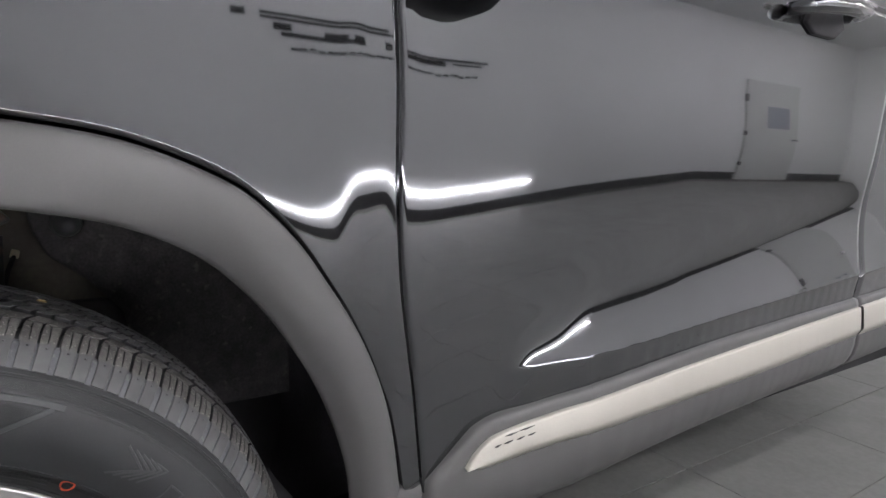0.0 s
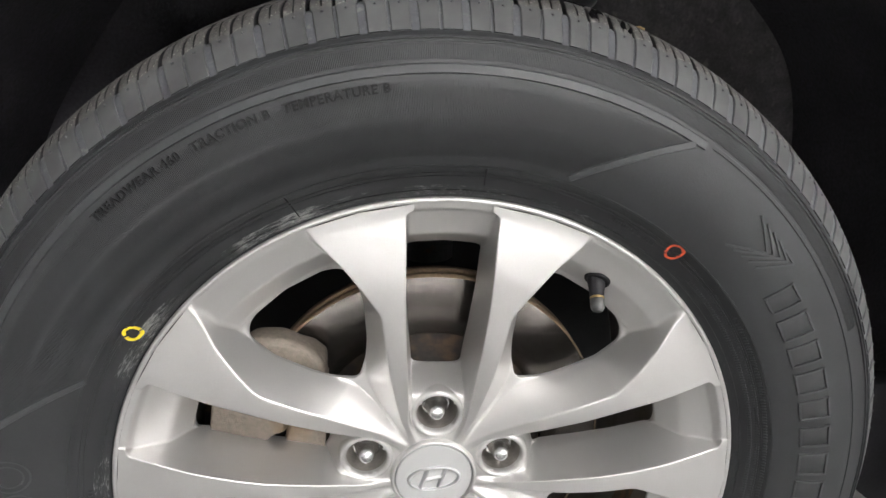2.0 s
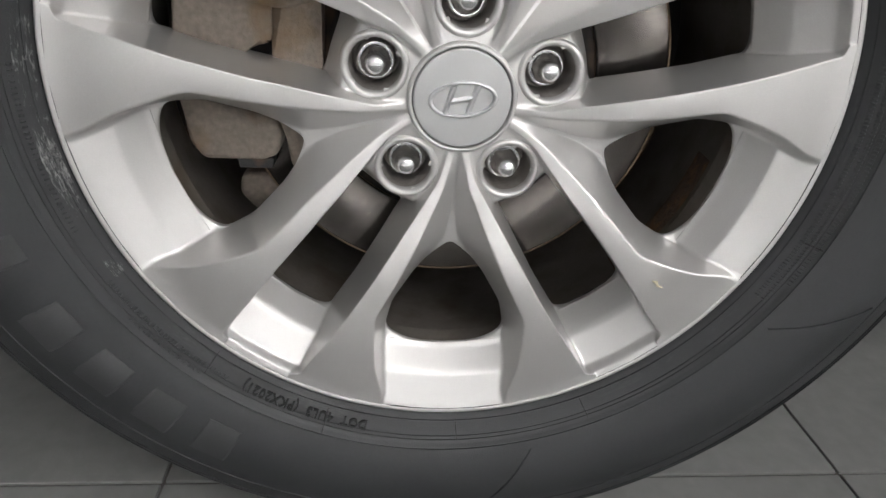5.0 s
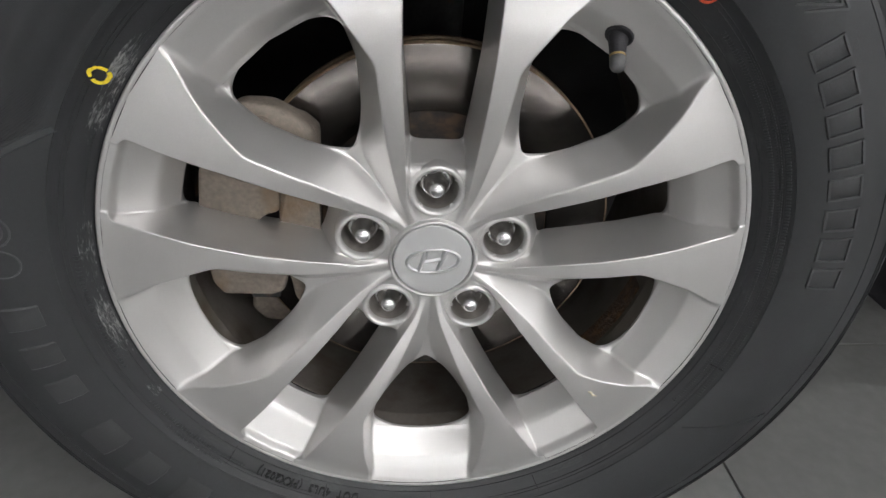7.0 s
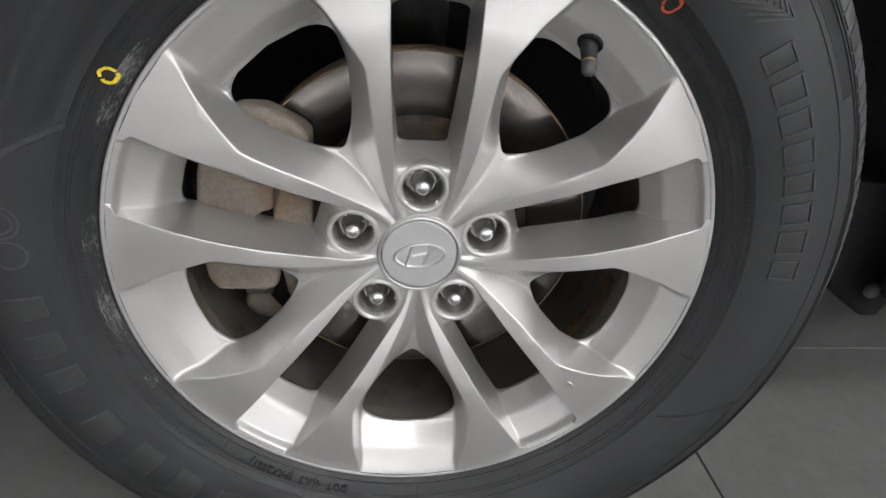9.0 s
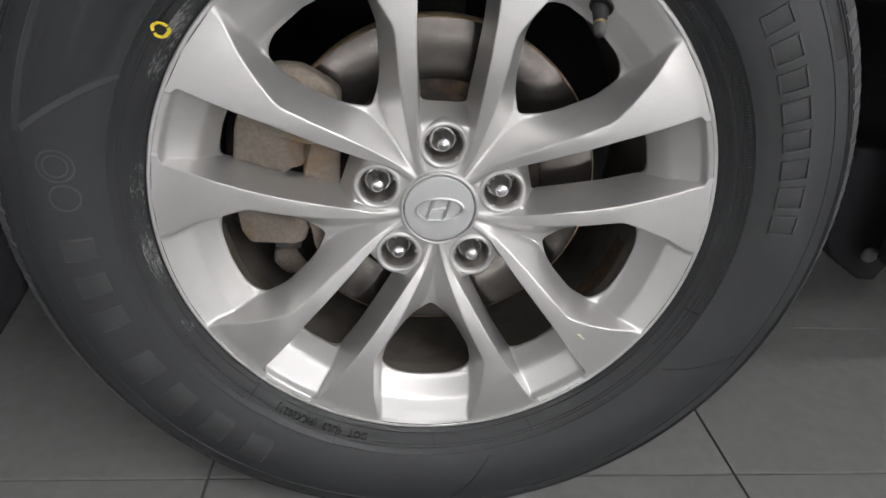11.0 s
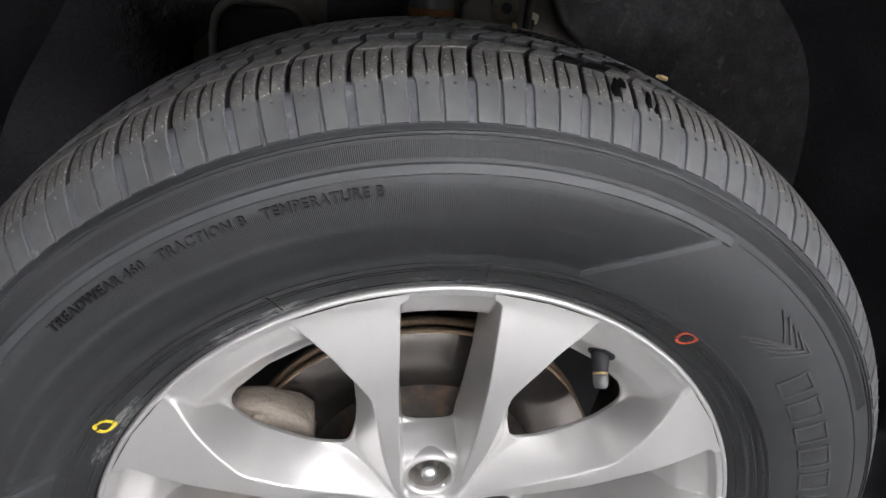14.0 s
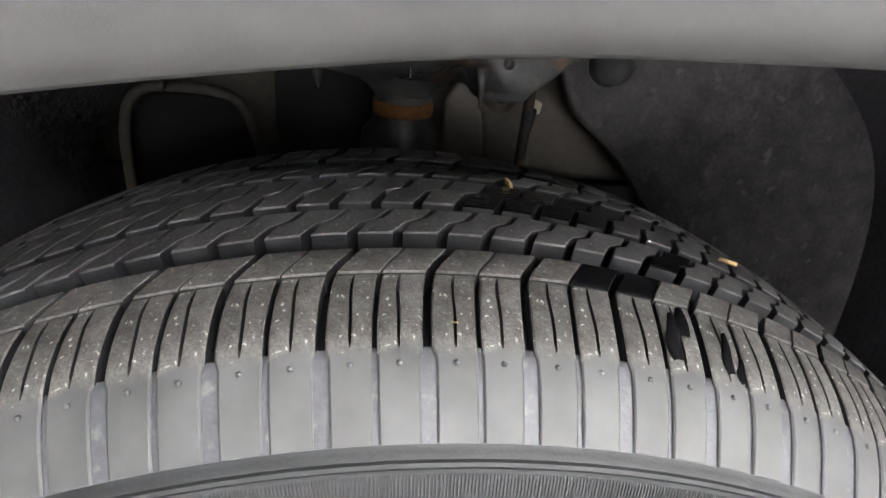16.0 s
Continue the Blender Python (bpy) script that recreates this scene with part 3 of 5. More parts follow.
face, flange = rim_face()
rim = part("rim", face, M_RIM, wheel, "silver painted rim with five pairs of spokes")
rim.modifiers.new("crisp", "WEIGHTED_NORMAL").weight = 80
part("flange", revolve(flange, 240, AXLE), M_RIM, wheel, "silver outer rim edge")
part("barrel", revolve([(0.1950, 0.0320), (0.1965, 0.038), (0.200, 0.06), (0.204, 0.12), (0.210, 0.18)], 120, AXLE), M_RIM_IN, wheel, "bare inside of the rim")
# reflection of the rusty dust shield in the barrel, laid on as a brown patch
part("crust", revolve([(0.1956, 0.038), (0.1966, 0.044), (0.1974, 0.050), (0.1990, 0.064)], 60, AXLE, -46, -14), M_SHIELD, wheel, "brown patch inside the rim painted as the dust shield's reflection")
for k in range(5):
    part("barrel_lip", revolve([(0.1944, 0.0160), (0.1948, 0.0240), (0.1951, 0.0330)], 20, AXLE, 110 + 72 * k, 142 + 72 * k), M_RIM_IN, wheel, "bare inside of the rim")

# hub: cap in its ring, five nut wells, five nuts
part("cap_ring", revolve([(0.0348, 0.0056), (0.0346, 0.0030), (0.0341, 0.0014), (0.0335, 0.0007), (0.0328, 0.0005), (0.0321, 0.0006), (0.0317, 0.0011), (0.0315, 0.0022), (0.0315, 0.008)], 96, AXLE), M_RIM, wheel, "rounded ring round the hub cap")
cap = part("hub_cap", revolve([(0.0309, 0.008), (0.0309, 0.0030), (0.0307, 0.0019), (0.0302, 0.0014), (0.0294, 0.00130), (0.0250, 0.0012), (0.02, 0.0011), (0.012, 0.0010), (0.0005, 0.0009)], 96, AXLE), M_CAP, wheel, "light grey hub cap")


def emblem():
    bm = bmesh.new()
    # a plain oval ring with a slanted bar
    n = 64
    rings = []
    for k in range(n):
        a = 2 * math.pi * k / n
        cs = [(1.0, 0.0012), (0.985, -0.0003), (0.93, -0.0008), (0.87, -0.0003), (0.86, 0.0012)]
        rings.append([bm.verts.new((0.0218 * q * math.cos(a) , y, 0.0114 * (q if q > 0.95 else q - 0.02) * math.sin(a))) for q, y in cs])
    for k in range(n):
        p, q = rings[k], rings[(k + 1) % n]
        for i in range(4):
            bm.faces.new((p[i], p[i + 1], q[i + 1], q[i]))
    for x0, x1 in ((-0.0105, -0.0035), (0.0045, 0.0115)):
        ring = []
        for z in (-0.0085, 0.0085):
            off = z * 0.42
            ring.append([bm.verts.new(v) for v in ((x0 + off, 0.0012, z), (x0 + off + 0.001, -0.0006, z), (x1 - 0.004 + off, -0.0006, z), (x1 - 0.003 + off, 0.0012, z))])
        for i in range(3):
            bm.faces.new((ring[0][i], ring[0][i + 1], ring[1][i + 1], ring[1][i]))
    bar = [[bm.verts.new((x, y, z + x * 0.12)) for y, z in ((0.0012, -0.0022), (-0.0005, -0.0005), (-0.0005, 0.0005), (0.0012, 0.0022))] for x in (-0.0085, 0.0085)]
    for i in range(3):
        bm.faces.new((bar[0][i], bar[0][i + 1], bar[1][i + 1], bar[1][i]))
    bmesh.ops.recalc_face_normals(bm, faces=bm.faces)
    return part("emblem", bm, M_EMBLEM, wheel, "chrome oval emblem")


emblem().rotation_euler = (0, radians(-6), 0)


def nut_mesh():
    prof = [(0.0003, -0.0068), (0.0026, -0.0065), (0.0047, -0.0055), (0.0062, -0.0034), (0.0069, 0.0000), (0.0070, 0.0034), (0.0074, 0.0046), (0.0086, 0.0052), (0.0091, 0.0066)]
    bm = revolve(prof, 36, AXLE)
    # hexagonal lower part on a round collar
    hexa = []
    for y, s in ((0.0066, 0.0091), (0.0078, 0.0100), (0.0150, 0.0100)):
        hexa.append([bm.verts.new(polar(s, 60 * k + 14, y)) for k in range(6)])
    for p, q in zip(hexa, hexa[1:]):
        for k in range(6):
            bm.faces.new((p[k], p[(k + 1) % 6], q[(k + 1) % 6], q[k]))
    bm.faces.new(hexa[0])
    ring = [(0.0094, 0.0116), (0.0108, 0.0110), (0.0118, 0.0114), (0.0124, 0.0128), (0.0125, 0.0270)]
    turned = revolve(ring, 36, AXLE)
    idx = {}
    for v in turned.verts:
        idx[v] = bm.verts.new(v.co)
    for f in turned.faces:
        bm.faces.new([idx[v] for v in f.verts])
    turned.free()
    bmesh.ops.recalc_face_normals(bm, faces=bm.faces)
    return bm


LIP = [(0.0161, 0.0092), (0.0161, 0.0072), (0.0163, 0.0056), (0.0170, 0.0040), (0.0182, 0.0032), (0.0196, 0.0034), (0.0208, 0.0046), (0.0217, 0.0075), (0.0223, 0.014), (0.0228, 0.034)]
BORE = [(0.0156, 0.036), (0.0158, 0.020), (0.01605, 0.0092)]
well = part("nut_well", revolve(LIP, 64, AXLE), M_RIM, wheel, "rounded lip of a deep wheel nut well")
bore = part("nut_bore", revolve(BORE, 48, AXLE), M_WELL, wheel, "bare dull bore of the nut well")
seat = part("nut_seat", revolve([(0.0166, 0.036), (0.0135, 0.0345), (0.0112, 0.037), (0.001, 0.037)], 40, AXLE), M_SEAT, wheel, "dark conical nut seat")
nut = part("wheel_nut", nut_mesh(), M_CHROME, wheel, "chrome wheel nut with a domed cap")
for k in range(5):
    at = polar(0.05715, 90 + 72 * k, 0.0)
    for ob, y in ((well, 0.0), (bore, 0.0), (seat, 0.0), (nut, 0.0095)):
        if k:
            ob = ob.copy()
            scene.collection.objects.link(ob)
        ob.location = (at[0], y, at[2])
        ob.rotation_euler = (0, 0.37 * k, 0)

# valve
VA = 57.6
stem = [polar(0.2085, VA, 0.0035), polar(0.2042, VA - 0.3, -0.0004), polar(0.1998, VA - 0.9, -0.0050), polar(0.1958, VA - 1.5, -0.0092), polar(0.1933, VA - 1.9, -0.0120), polar(0.1913, VA - 2.2, -0.0140)]
valve = part("valve", tube(stem, [0.0075, 0.0066, 0.0056, 0.0049, 0.0049, 0.0042], 14), M_BLACK, wheel, "black rubber tyre valve with a cap")
part("valve_cap", tube([stem[3], stem[4], stem[5], Vector(stem[5]).lerp(Vector(stem[4]), -0.7)], [0.0052, 0.0052, 0.0049, 0.0036], 14), M_VALVECAP, wheel, "grey ribbed valve cap")
part("collar", tube([Vector(stem[2]).lerp(Vector(stem[3]), 0.75), Vector(stem[3]).lerp(Vector(stem[4]), 0.02)], 0.0053, 14), M_BRASS, wheel, "brass collar")
SEAT_AT = Matrix.Translation(polar(0.2062, VA, -0.0006)) @ Matrix.Rotation(radians(90 - VA), 4, "Y") @ Matrix.Rotation(radians(51), 4, "X")
part("valve_hole", revolve([(0.0098, 0.0008), (0.0092, -0.0012), (0.0082, -0.0004), (0.001, -0.0002)], 24, AXLE), M_BLACK, wheel, "dark valve hole").matrix_basis = SEAT_AT

# ---------------------------------------------------------------- tyre
SIDE = [(0.2330, -0.0080), (0.2378, -0.0165), (0.2405, -0.0195), (0.2450, -0.0222), (0.2480, -0.0246), (0.2520, -0.0262), (0.2560, -0.0288), (0.2590, -0.0306), (0.2600, -0.0324), (0.2618, -0.0332), (0.2660, -0.0352), (0.2700, -0.0368),
        (0.2730, -0.0376), (0.2820, -0.0408), (0.2920, -0.0426), (0.3020, -0.0428), (0.3100, -0.0421), (0.3160, -0.0408), (0.3230, -0.0384), (0.3335, -0.0348), (0.3345, -0.0344), (0.3352, -0.0350), (0.3375, -0.0336), (0.3382, -0.0320), (0.3395, -0.0308)]
CROWN = [(0.3435, -0.0265), (0.3480, -0.0218), (0.3520, -0.0160), (0.3545, -0.0090), (0.3565, 0.0), (0.3585, 0.012), (0.3605, 0.03), (0.3620, 0.078)]
HALF = SIDE + CROWN[1:]
MID_Y = 0.078


def side_height(r):
    """Depth of the outer sidewall at a radius."""
    ks = sorted(set(SIDE))
    for (r0, y0), (r1, y1) in zip(ks, ks[1:]):
        if r0 <= r <= r1:
            return y0 + (y1 - y0) * (r - r0) / (r1 - r0)
    return ks[-1][1]


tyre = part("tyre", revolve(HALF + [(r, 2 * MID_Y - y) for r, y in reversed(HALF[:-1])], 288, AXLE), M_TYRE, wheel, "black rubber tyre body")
FLAT = 0.0125 - WZ              # the tyre stands flattened on the floor
for v in tyre.data.vertices:
    v.co.z = max(v.co.z, FLAT + 0.006)

# tread: (radius, y) along the shoulder, and a lean of the grooves towards the middle of the tread
SHOULDER = [(0.3402, -0.0312), (0.3445, -0.0274), (0.3490, -0.0230), (0.3530, -0.0186), (0.3566, -0.0138), (0.3584, -0.0110), (0.3600, -0.0080), (0.3618, -0.0044), (0.3634, -0.0005), (0.3649, 0.0037), (0.3662, 0.0080), (0.3671, 0.0118), (0.3678, 0.0158)]
part("shoulder", revolve([SIDE[-1]] + [(r - 0.0008, y + 0.0009) for r, y in SHOULDER[1:6]] + [(0.3560, -0.0080)], 288, AXLE), M_SKIRT_FLOOR, wheel, "smooth grey groove floor below the tread")


def lean(y):
    return ramp(y, [(-0.04, 0.0), (-0.008, 0.0), (0.004, -0.12), (0.0158, -0.38), (0.0305, -1.75), (0.041, -2.3), (0.058, -3.9), (0.064, -4.4), (0.092, -6.3), (0.098, -6.9), (0.115, -8.5), (0.125, -9.0), (0.14, -10.2), (0.19, -10.6)])


def crown(y):
    return 0.3735 - 0.0052 * ((y - MID_Y) / 0.062) ** 2


def shoulder_block(left, right, flip):
    """Half a shoulder block between two grooves: its sipe, and a smooth skirt below the tread."""
    bm = bmesh.new()
    grid = []
    mid = (left + right) / 2
    for k, (r, y) in enumerate(SHOULDER):
        on_tread = r > 0.3575
        deep = 0.0055 if on_tread else 0.0016
        # the wide groove opens below the tread
        wide = -0.11 if on_tread else 0.04
        ga, gb = (0.0, wide) if flip else (wide, 0.0)
        a, b = left + ga + lean(y), right - gb + lean(y)
        slit = 0.3595 < r < 0.3676
        u = min(1.0, max(0.0, (y + 0.008) / 0.020))
        m = mid + lean(y) + 0.16 * math.sin(math.pi * (u - 0.35)) * u
        s = 0.085 if slit else 0.02
        ry = Vector((r, y))
        nrm = Vector((0.75, -0.65)) if not on_tread else Vector((0.97, -0.15))
        base = ry - nrm * deep
        cut = ry - nrm * (0.004 if slit else 0.0)
        top_in = ry - nrm * 0.0005
        row = [(base, a), (top_in, a), (ry, a + 0.10), (ry, m - 0.5), (ry, m - s), (cut, m - s * 0.9), (cut, m + s * 0.9), (ry, m + s), (ry, m + 0.5), (ry, b - 0.10), (top_in, b), (base, b)]
        grid.append([bm.verts.new(polar(p.x, ang, p.y)) for p, ang in row])
    first_row = [bm.verts.new(polar(math.hypot(v.co.x, v.co.z) - 0.0012, math.degrees(math.atan2(v.co.z, v.co.x)), v.co.y + 0.0012)) for v in grid[0]]
    last_row = [bm.verts.new(polar(math.hypot(v.co.x, v.co.z) - 0.006, math.degrees(math.atan2(v.co.z, v.co.x)), v.co.y)) for v in grid[-1]]
    grid = [first_row] + grid + [last_row]
    for i, (p, q) in enumerate(zip(grid, grid[1:])):
        for j in range(len(p) - 1):
            f = bm.faces.new((p[j], p[j + 1], q[j + 1], q[j]))
            f.material_index = 2 if i == 0 or (j in (0, 10) and i > 5) or (j in (4, 5, 6) and 6 < i < 13) else 1 if j in (0, 10) else 0
    # a small moulded dimple under the sipe
    r, y = 0.3556, -0.0150
    c = bmesh.ops.create_uvsphere(bm, u_segments=8, v_segments=5, radius=0.0010)
    bmesh.ops.translate(bm, verts=c["verts"], vec=polar(r, mid, y))
    for v in c["verts"]:
        for f in v.link_faces:
            f.material_index = 1
    bmesh.ops.recalc_face_normals(bm, faces=bm.faces)
    return bm


def block(left, right, ya, yb, notch=0.0, zig=0.0):
    """One tread block between two y; its sides follow the lean of the grooves; a small tooth at the near edge and a step half way."""
    bm = bmesh.new()
    grid = []
    half = (ya + yb) / 2
    ys = [ya, ya + 0.0006, half - 0.0016, half + 0.0016, yb - 0.0006, yb]
    for k, y in enumerate(ys):
        edge = k in (0, len(ys) - 1)
        r = crown(y) - (0.0006 if edge else 0)
        off = lean(y) + (zig if k < 3 else -zig)
        tooth = notch if k < 2 else 0.0
        a, b = left + off + tooth, right + off - tooth
        row = [(0.3585, a), (r - 0.0003, a), (r, a + 0.05), (r, b - 0.05), (r - 0.0003, b), (0.3585, b)]
        grid.append([bm.verts.new(polar(q, ang, y)) for q, ang in row])
    for p, q in zip(grid, grid[1:]):
        for j in range(5):
            bm.faces.new((p[j], p[j + 1], q[j + 1], q[j])).material_index = 2 if j in (0, 4) else 0
    for row in (grid[0], grid[-1]):
        bm.faces.new(row).material_index = 2
    bmesh.ops.recalc_face_normals(bm, faces=bm.faces)
    return bm


def sharpen(me, angle=28):
    """Hard edges where faces meet at more than the angle."""
    me.shade_smooth()
    me.set_sharp_from_angle(angle=radians(angle))


def spin(me, name, k, shared=None):
    ob = new(name, me)
    ob.parent = wheel
    ob.rotation_euler = (0, -radians(5 * k), 0)
    return ob


def tread():
    kinds = []
    g = 90.1                                       # a wide groove stands here
    kinds.append(("shoulder_block", shoulder_block(g + 0.34, g + 2.37, False), True))
    kinds.append(("shoulder_block", shoulder_block(g + 2.63, g + 4.66, True), True))
    for a, b in ((0.25, 2.45), (2.55, 4.75)):
        kinds.append(("tread_block", block(g + a, g + b, 0.0168, 0.0305), False))
    for a, b in ((0.20, 2.32), (2.68, 4.80)):
        kinds.append(("tread_block", block(g + a + 0.5, g + b + 0.5, 0.0400, 0.0585, 0.10, 0.30), False))
    for a, b in ((0.20, 2.32), (2.68, 4.80)):
        kinds.append(("tread_block", block(g + a + 1.2, g + b + 1.2, 0.0640, 0.0920, 0.10, 0.40), False))
    for a, b in ((0.20, 2.32), (2.68, 4.80)):
        kinds.append(("tread_block", block(g + a + 0.2, g + b + 0.2, 0.0975, 0.1155, 0.10, 0.30), False))
    for a, b in ((0.30, 2.44), (2.58, 4.70)):
        kinds.append(("tread_block", block(g + a, g + b, 0.1255, 0.1392), False))
    for a, b in ((0.40, 2.36), (2.64, 4.60)):
        kinds.append(("tread_block", block(g + a, g + b, 0.1402, 0.1640), False))
    verts, faces, slots = [], [], []
    for n, (name, bm, all_round) in enumerate(kinds):
        me = bpy.data.meshes.new(name)
        bm.to_mesh(me)
        bm.free()
        for m in (M_TREAD if n < 4 else M_TREAD_IN, M_SKIRT_FLOOR, M_GROOVE):
            me.materials.append(m)
        sharpen(me, 32)
        for k in range(72):
            near = abs((k + 36) % 72 - 36) <= 11
            low = abs(k - 36) <= 6
            if (all_round and not low) or (near and n < 8):
                spin(me, name, k)
            else:
                base, turn = len(verts), Matrix.Rotation(-radians(5 * k), 3, "Y")
                verts.extend(turn @ v.co for v in me.vertices)
                faces.extend(tuple(base + i for i in p.vertices) for p in me.polygons)
                slots.extend(p.material_index if n > 1 or p.material_index else 3 for p in me.polygons)
    me = bpy.data.meshes.new("tread_rest")
    me.from_pydata([(v[0], v[1], max(v[2], FLAT)) for v in verts], [], faces)
    for m in (M_TREAD_IN, M_SKIRT_FLOOR, M_GROOVE, M_TREAD):
        me.materials.append(m)
    me.polygons.foreach_set("material_index", slots)
    sharpen(me, 32)
    rest = new("tread_rest", me)
    rest.parent = wheel
    tagged(rest, "remaining black tread blocks round the tyre", kind="stuff")


tread()


# raised marks on the sidewall: each point is given as radius and angle and lifted by h
def sidewall_strip(name, line, width, h, mat, label="", closed=False, parent=None):
    """A raised rib along a list of (radius, angle)."""
    bm = bmesh.new()
    rows = []
    n = len(line)
    for k, (r, a) in enumerate(line):
        r0, a0 = line[k - 1] if k or closed else line[0]
        r1, a1 = line[(k + 1) % n] if k + 1 < n or closed else line[-1]
        dx, dz = r1 * math.cos(radians(a1)) - r0 * math.cos(radians(a0)), r1 * math.sin(radians(a1)) - r0 * math.sin(radians(a0))
        s = math.hypot(dx, dz) or 1.0
        px, pz = -dz / s, dx / s
        x, z = r * math.cos(radians(a)), r * math.sin(radians(a))
        row = []
        for off, up in ((-0.5, -0.0004), (-0.34, h), (0.34, h), (0.5, -0.0004)):
            qx, qz = x + px * width * off, z + pz * width * off
            row.append(bm.verts.new((qx, side_height(math.hypot(qx, qz)) - up, qz)))
        rows.append(row)
    pairs = list(zip(rows, rows[1:])) + ([(rows[-1], rows[0])] if closed else [])
    for p, q in pairs:
        for i in range(3):
            bm.faces.new((p[i], p[i + 1], q[i + 1], q[i]))
    bmesh.ops.recalc_face_normals(bm, faces=bm.faces)
    ob = part(name, bm, mat, parent or wheel, label)
    sharpen(ob.data, 20)
    return ob


def arc(r, a0, a1, n=40):
    return [(r, a0 + (a1 - a0) * k / n) for k in range(n + 1)]


def to(p, q, n=12):
    return [(p[0] + (q[0] - p[0]) * k / n, p[1] + (q[1] - p[1]) * k / n) for k in range(n + 1)]


# smooth raised bands that frame the ribbed panels, and thin rings round the bead and under the tread
sidewall_strip("raised_band", arc(0.3189, 61.5, 167.5, 110), 0.0066, 0.0012, M_BAND, "smooth raised band of the sidewall")
sidewall_strip("raised_band", to((0.3165, 62.8), (0.2650, 74.9), 16), 0.0056, 0.0012, M_BAND, "smooth raised band of the sidewall")
sidewall_strip("raised_band", to((0.3150, 167.0), (0.2610, 155.0), 16), 0.0056, 0.0012, M_BAND, "smooth raised band of the sidewall")
sidewall_strip("raised_band", to((0.268, -33.0), (0.3160, -23.0), 14), 0.0040, 0.0010, M_TYRE)
sidewall_strip("raised_band", to((0.268, 285.0), (0.3165, 276.0), 14), 0.0040, 0.0010, M_TYRE)
sidewall_strip("raised_band", arc(0.3210, 168.5, 420.5, 180), 0.0032, 0.0006, M_TYRE)
for r, w, h in ((0.2428, 0.0012, 0.0008), (0.2532, 0.0011, 0.0006), (0.2556, 0.0011, 0.0006), (0.2612, 0.0016, 0.0007), (0.3342, 0.0013, 0.0009), (0.3362, 0.0016, 0.0011)):
    sidewall_strip("bead_ring", arc(r, 0, 360 - 2, 179), w, h, M_TYRE, closed=True)


PITCH = 0.18


def ribs(name, span, a0, a1, h, label):
    """Fine radial ribs side by side on the sidewall; span(angle) gives the radii between which a rib runs."""
    verts, faces = [], []
    n = int((a1 - a0) / PITCH)
    for k in range(n):
        a = a0 + PITCH * k
        r0, r1 = span(a)
        if r1 - r0 < 0.002:
            continue
        base, steps = len(verts), 8
        for i in range(steps + 1):
            r = r0 + (r1 - r0) * i / steps
            up = h if 0 < i < steps else -0.0002
            verts += [polar(r, a - PITCH * 0.30, side_height(r) + 0.0002), polar(r, a - PITCH * 0.12, side_height(r) - up), polar(r, a + PITCH * 0.12, side_height(r) - up), polar(r, a + PITCH * 0.30, side_height(r) + 0.0002)]
        for i in range(steps):
            for j in range(3):
                q = base + 4 * i + j
                faces.append((q, q + 1, q + 5, q + 4))
    me = bpy.data.meshes.new(name)
    me.from_pydata(verts, [], faces)
    me.materials.append(M_TYRE)
    sharpen(me, 20)
    ob = new(name, me)
    ob.parent = wheel
    return tagged(ob, label, kind="stuff")


def panel_span(a):
    low = 0.2632
    if a < 75.6:
        low += (75.6 - a) / 12.6 * 0.052
    if a > 155.0:
        low += (a - 155.0) / 12.0 * 0.052
    return low, 0.3152


ribs("sidewall_ribs", panel_span, 62.5, 167.0, 0.00042, "fine radial ribs of the dark sidewall panel")
ribs("rib_band", lambda a: (0.3232, 0.3330), 28.0, 170.0, 0.00042, "fine radial ribs below the tread")


def lettering(text, r, a_mid, size, h, mat, inward=False, name="sidewall_lettering", label=""):
    """Raised letters along the sidewall, wrapped round the axle. inward: read from the outside of the wheel, tops towards the axle."""
    cu = bpy.data.curves.new("letters", "FONT")
    cu.body, cu.size, cu.extrude, cu.resolution_u, cu.align_x, cu.offset = text, size, h / 2, 3, "CENTER", size * 0.028
    cu.space_character = 1.12
    ob = new("letters", cu)
    bpy.context.view_layer.update()
    me = bpy.data.meshes.new_from_object(ob.evaluated_get(bpy.context.evaluated_depsgraph_get()))
    bpy.data.objects.remove(ob)
    for v in me.vertices:
        x, y, up = v.co
        rr = r - y if inward else r + y
        ang = radians(a_mid) + (x / r if inward else -x / r)
        lift = h if up > 0 else -0.0004
        v.co = (rr * math.cos(ang), side_height(rr) - lift, rr * math.sin(ang))
    me.materials.clear()
    me.materials.append(mat)
    out = new(name, me)
    out.parent = wheel
    if label:
        out["label"] = label
    return out


lettering("TREADWEAR 460   TRACTION B   TEMPERATURE B", 0.3072, 116.0, 0.0076, 0.0013, M_LETTER, label="small raised black letters")
lettering("DOT  4UL3  (PKX2021)", 0.2468, 245.5, 0.0086, 0.0010, M_LETTER, label="small raised black letters")


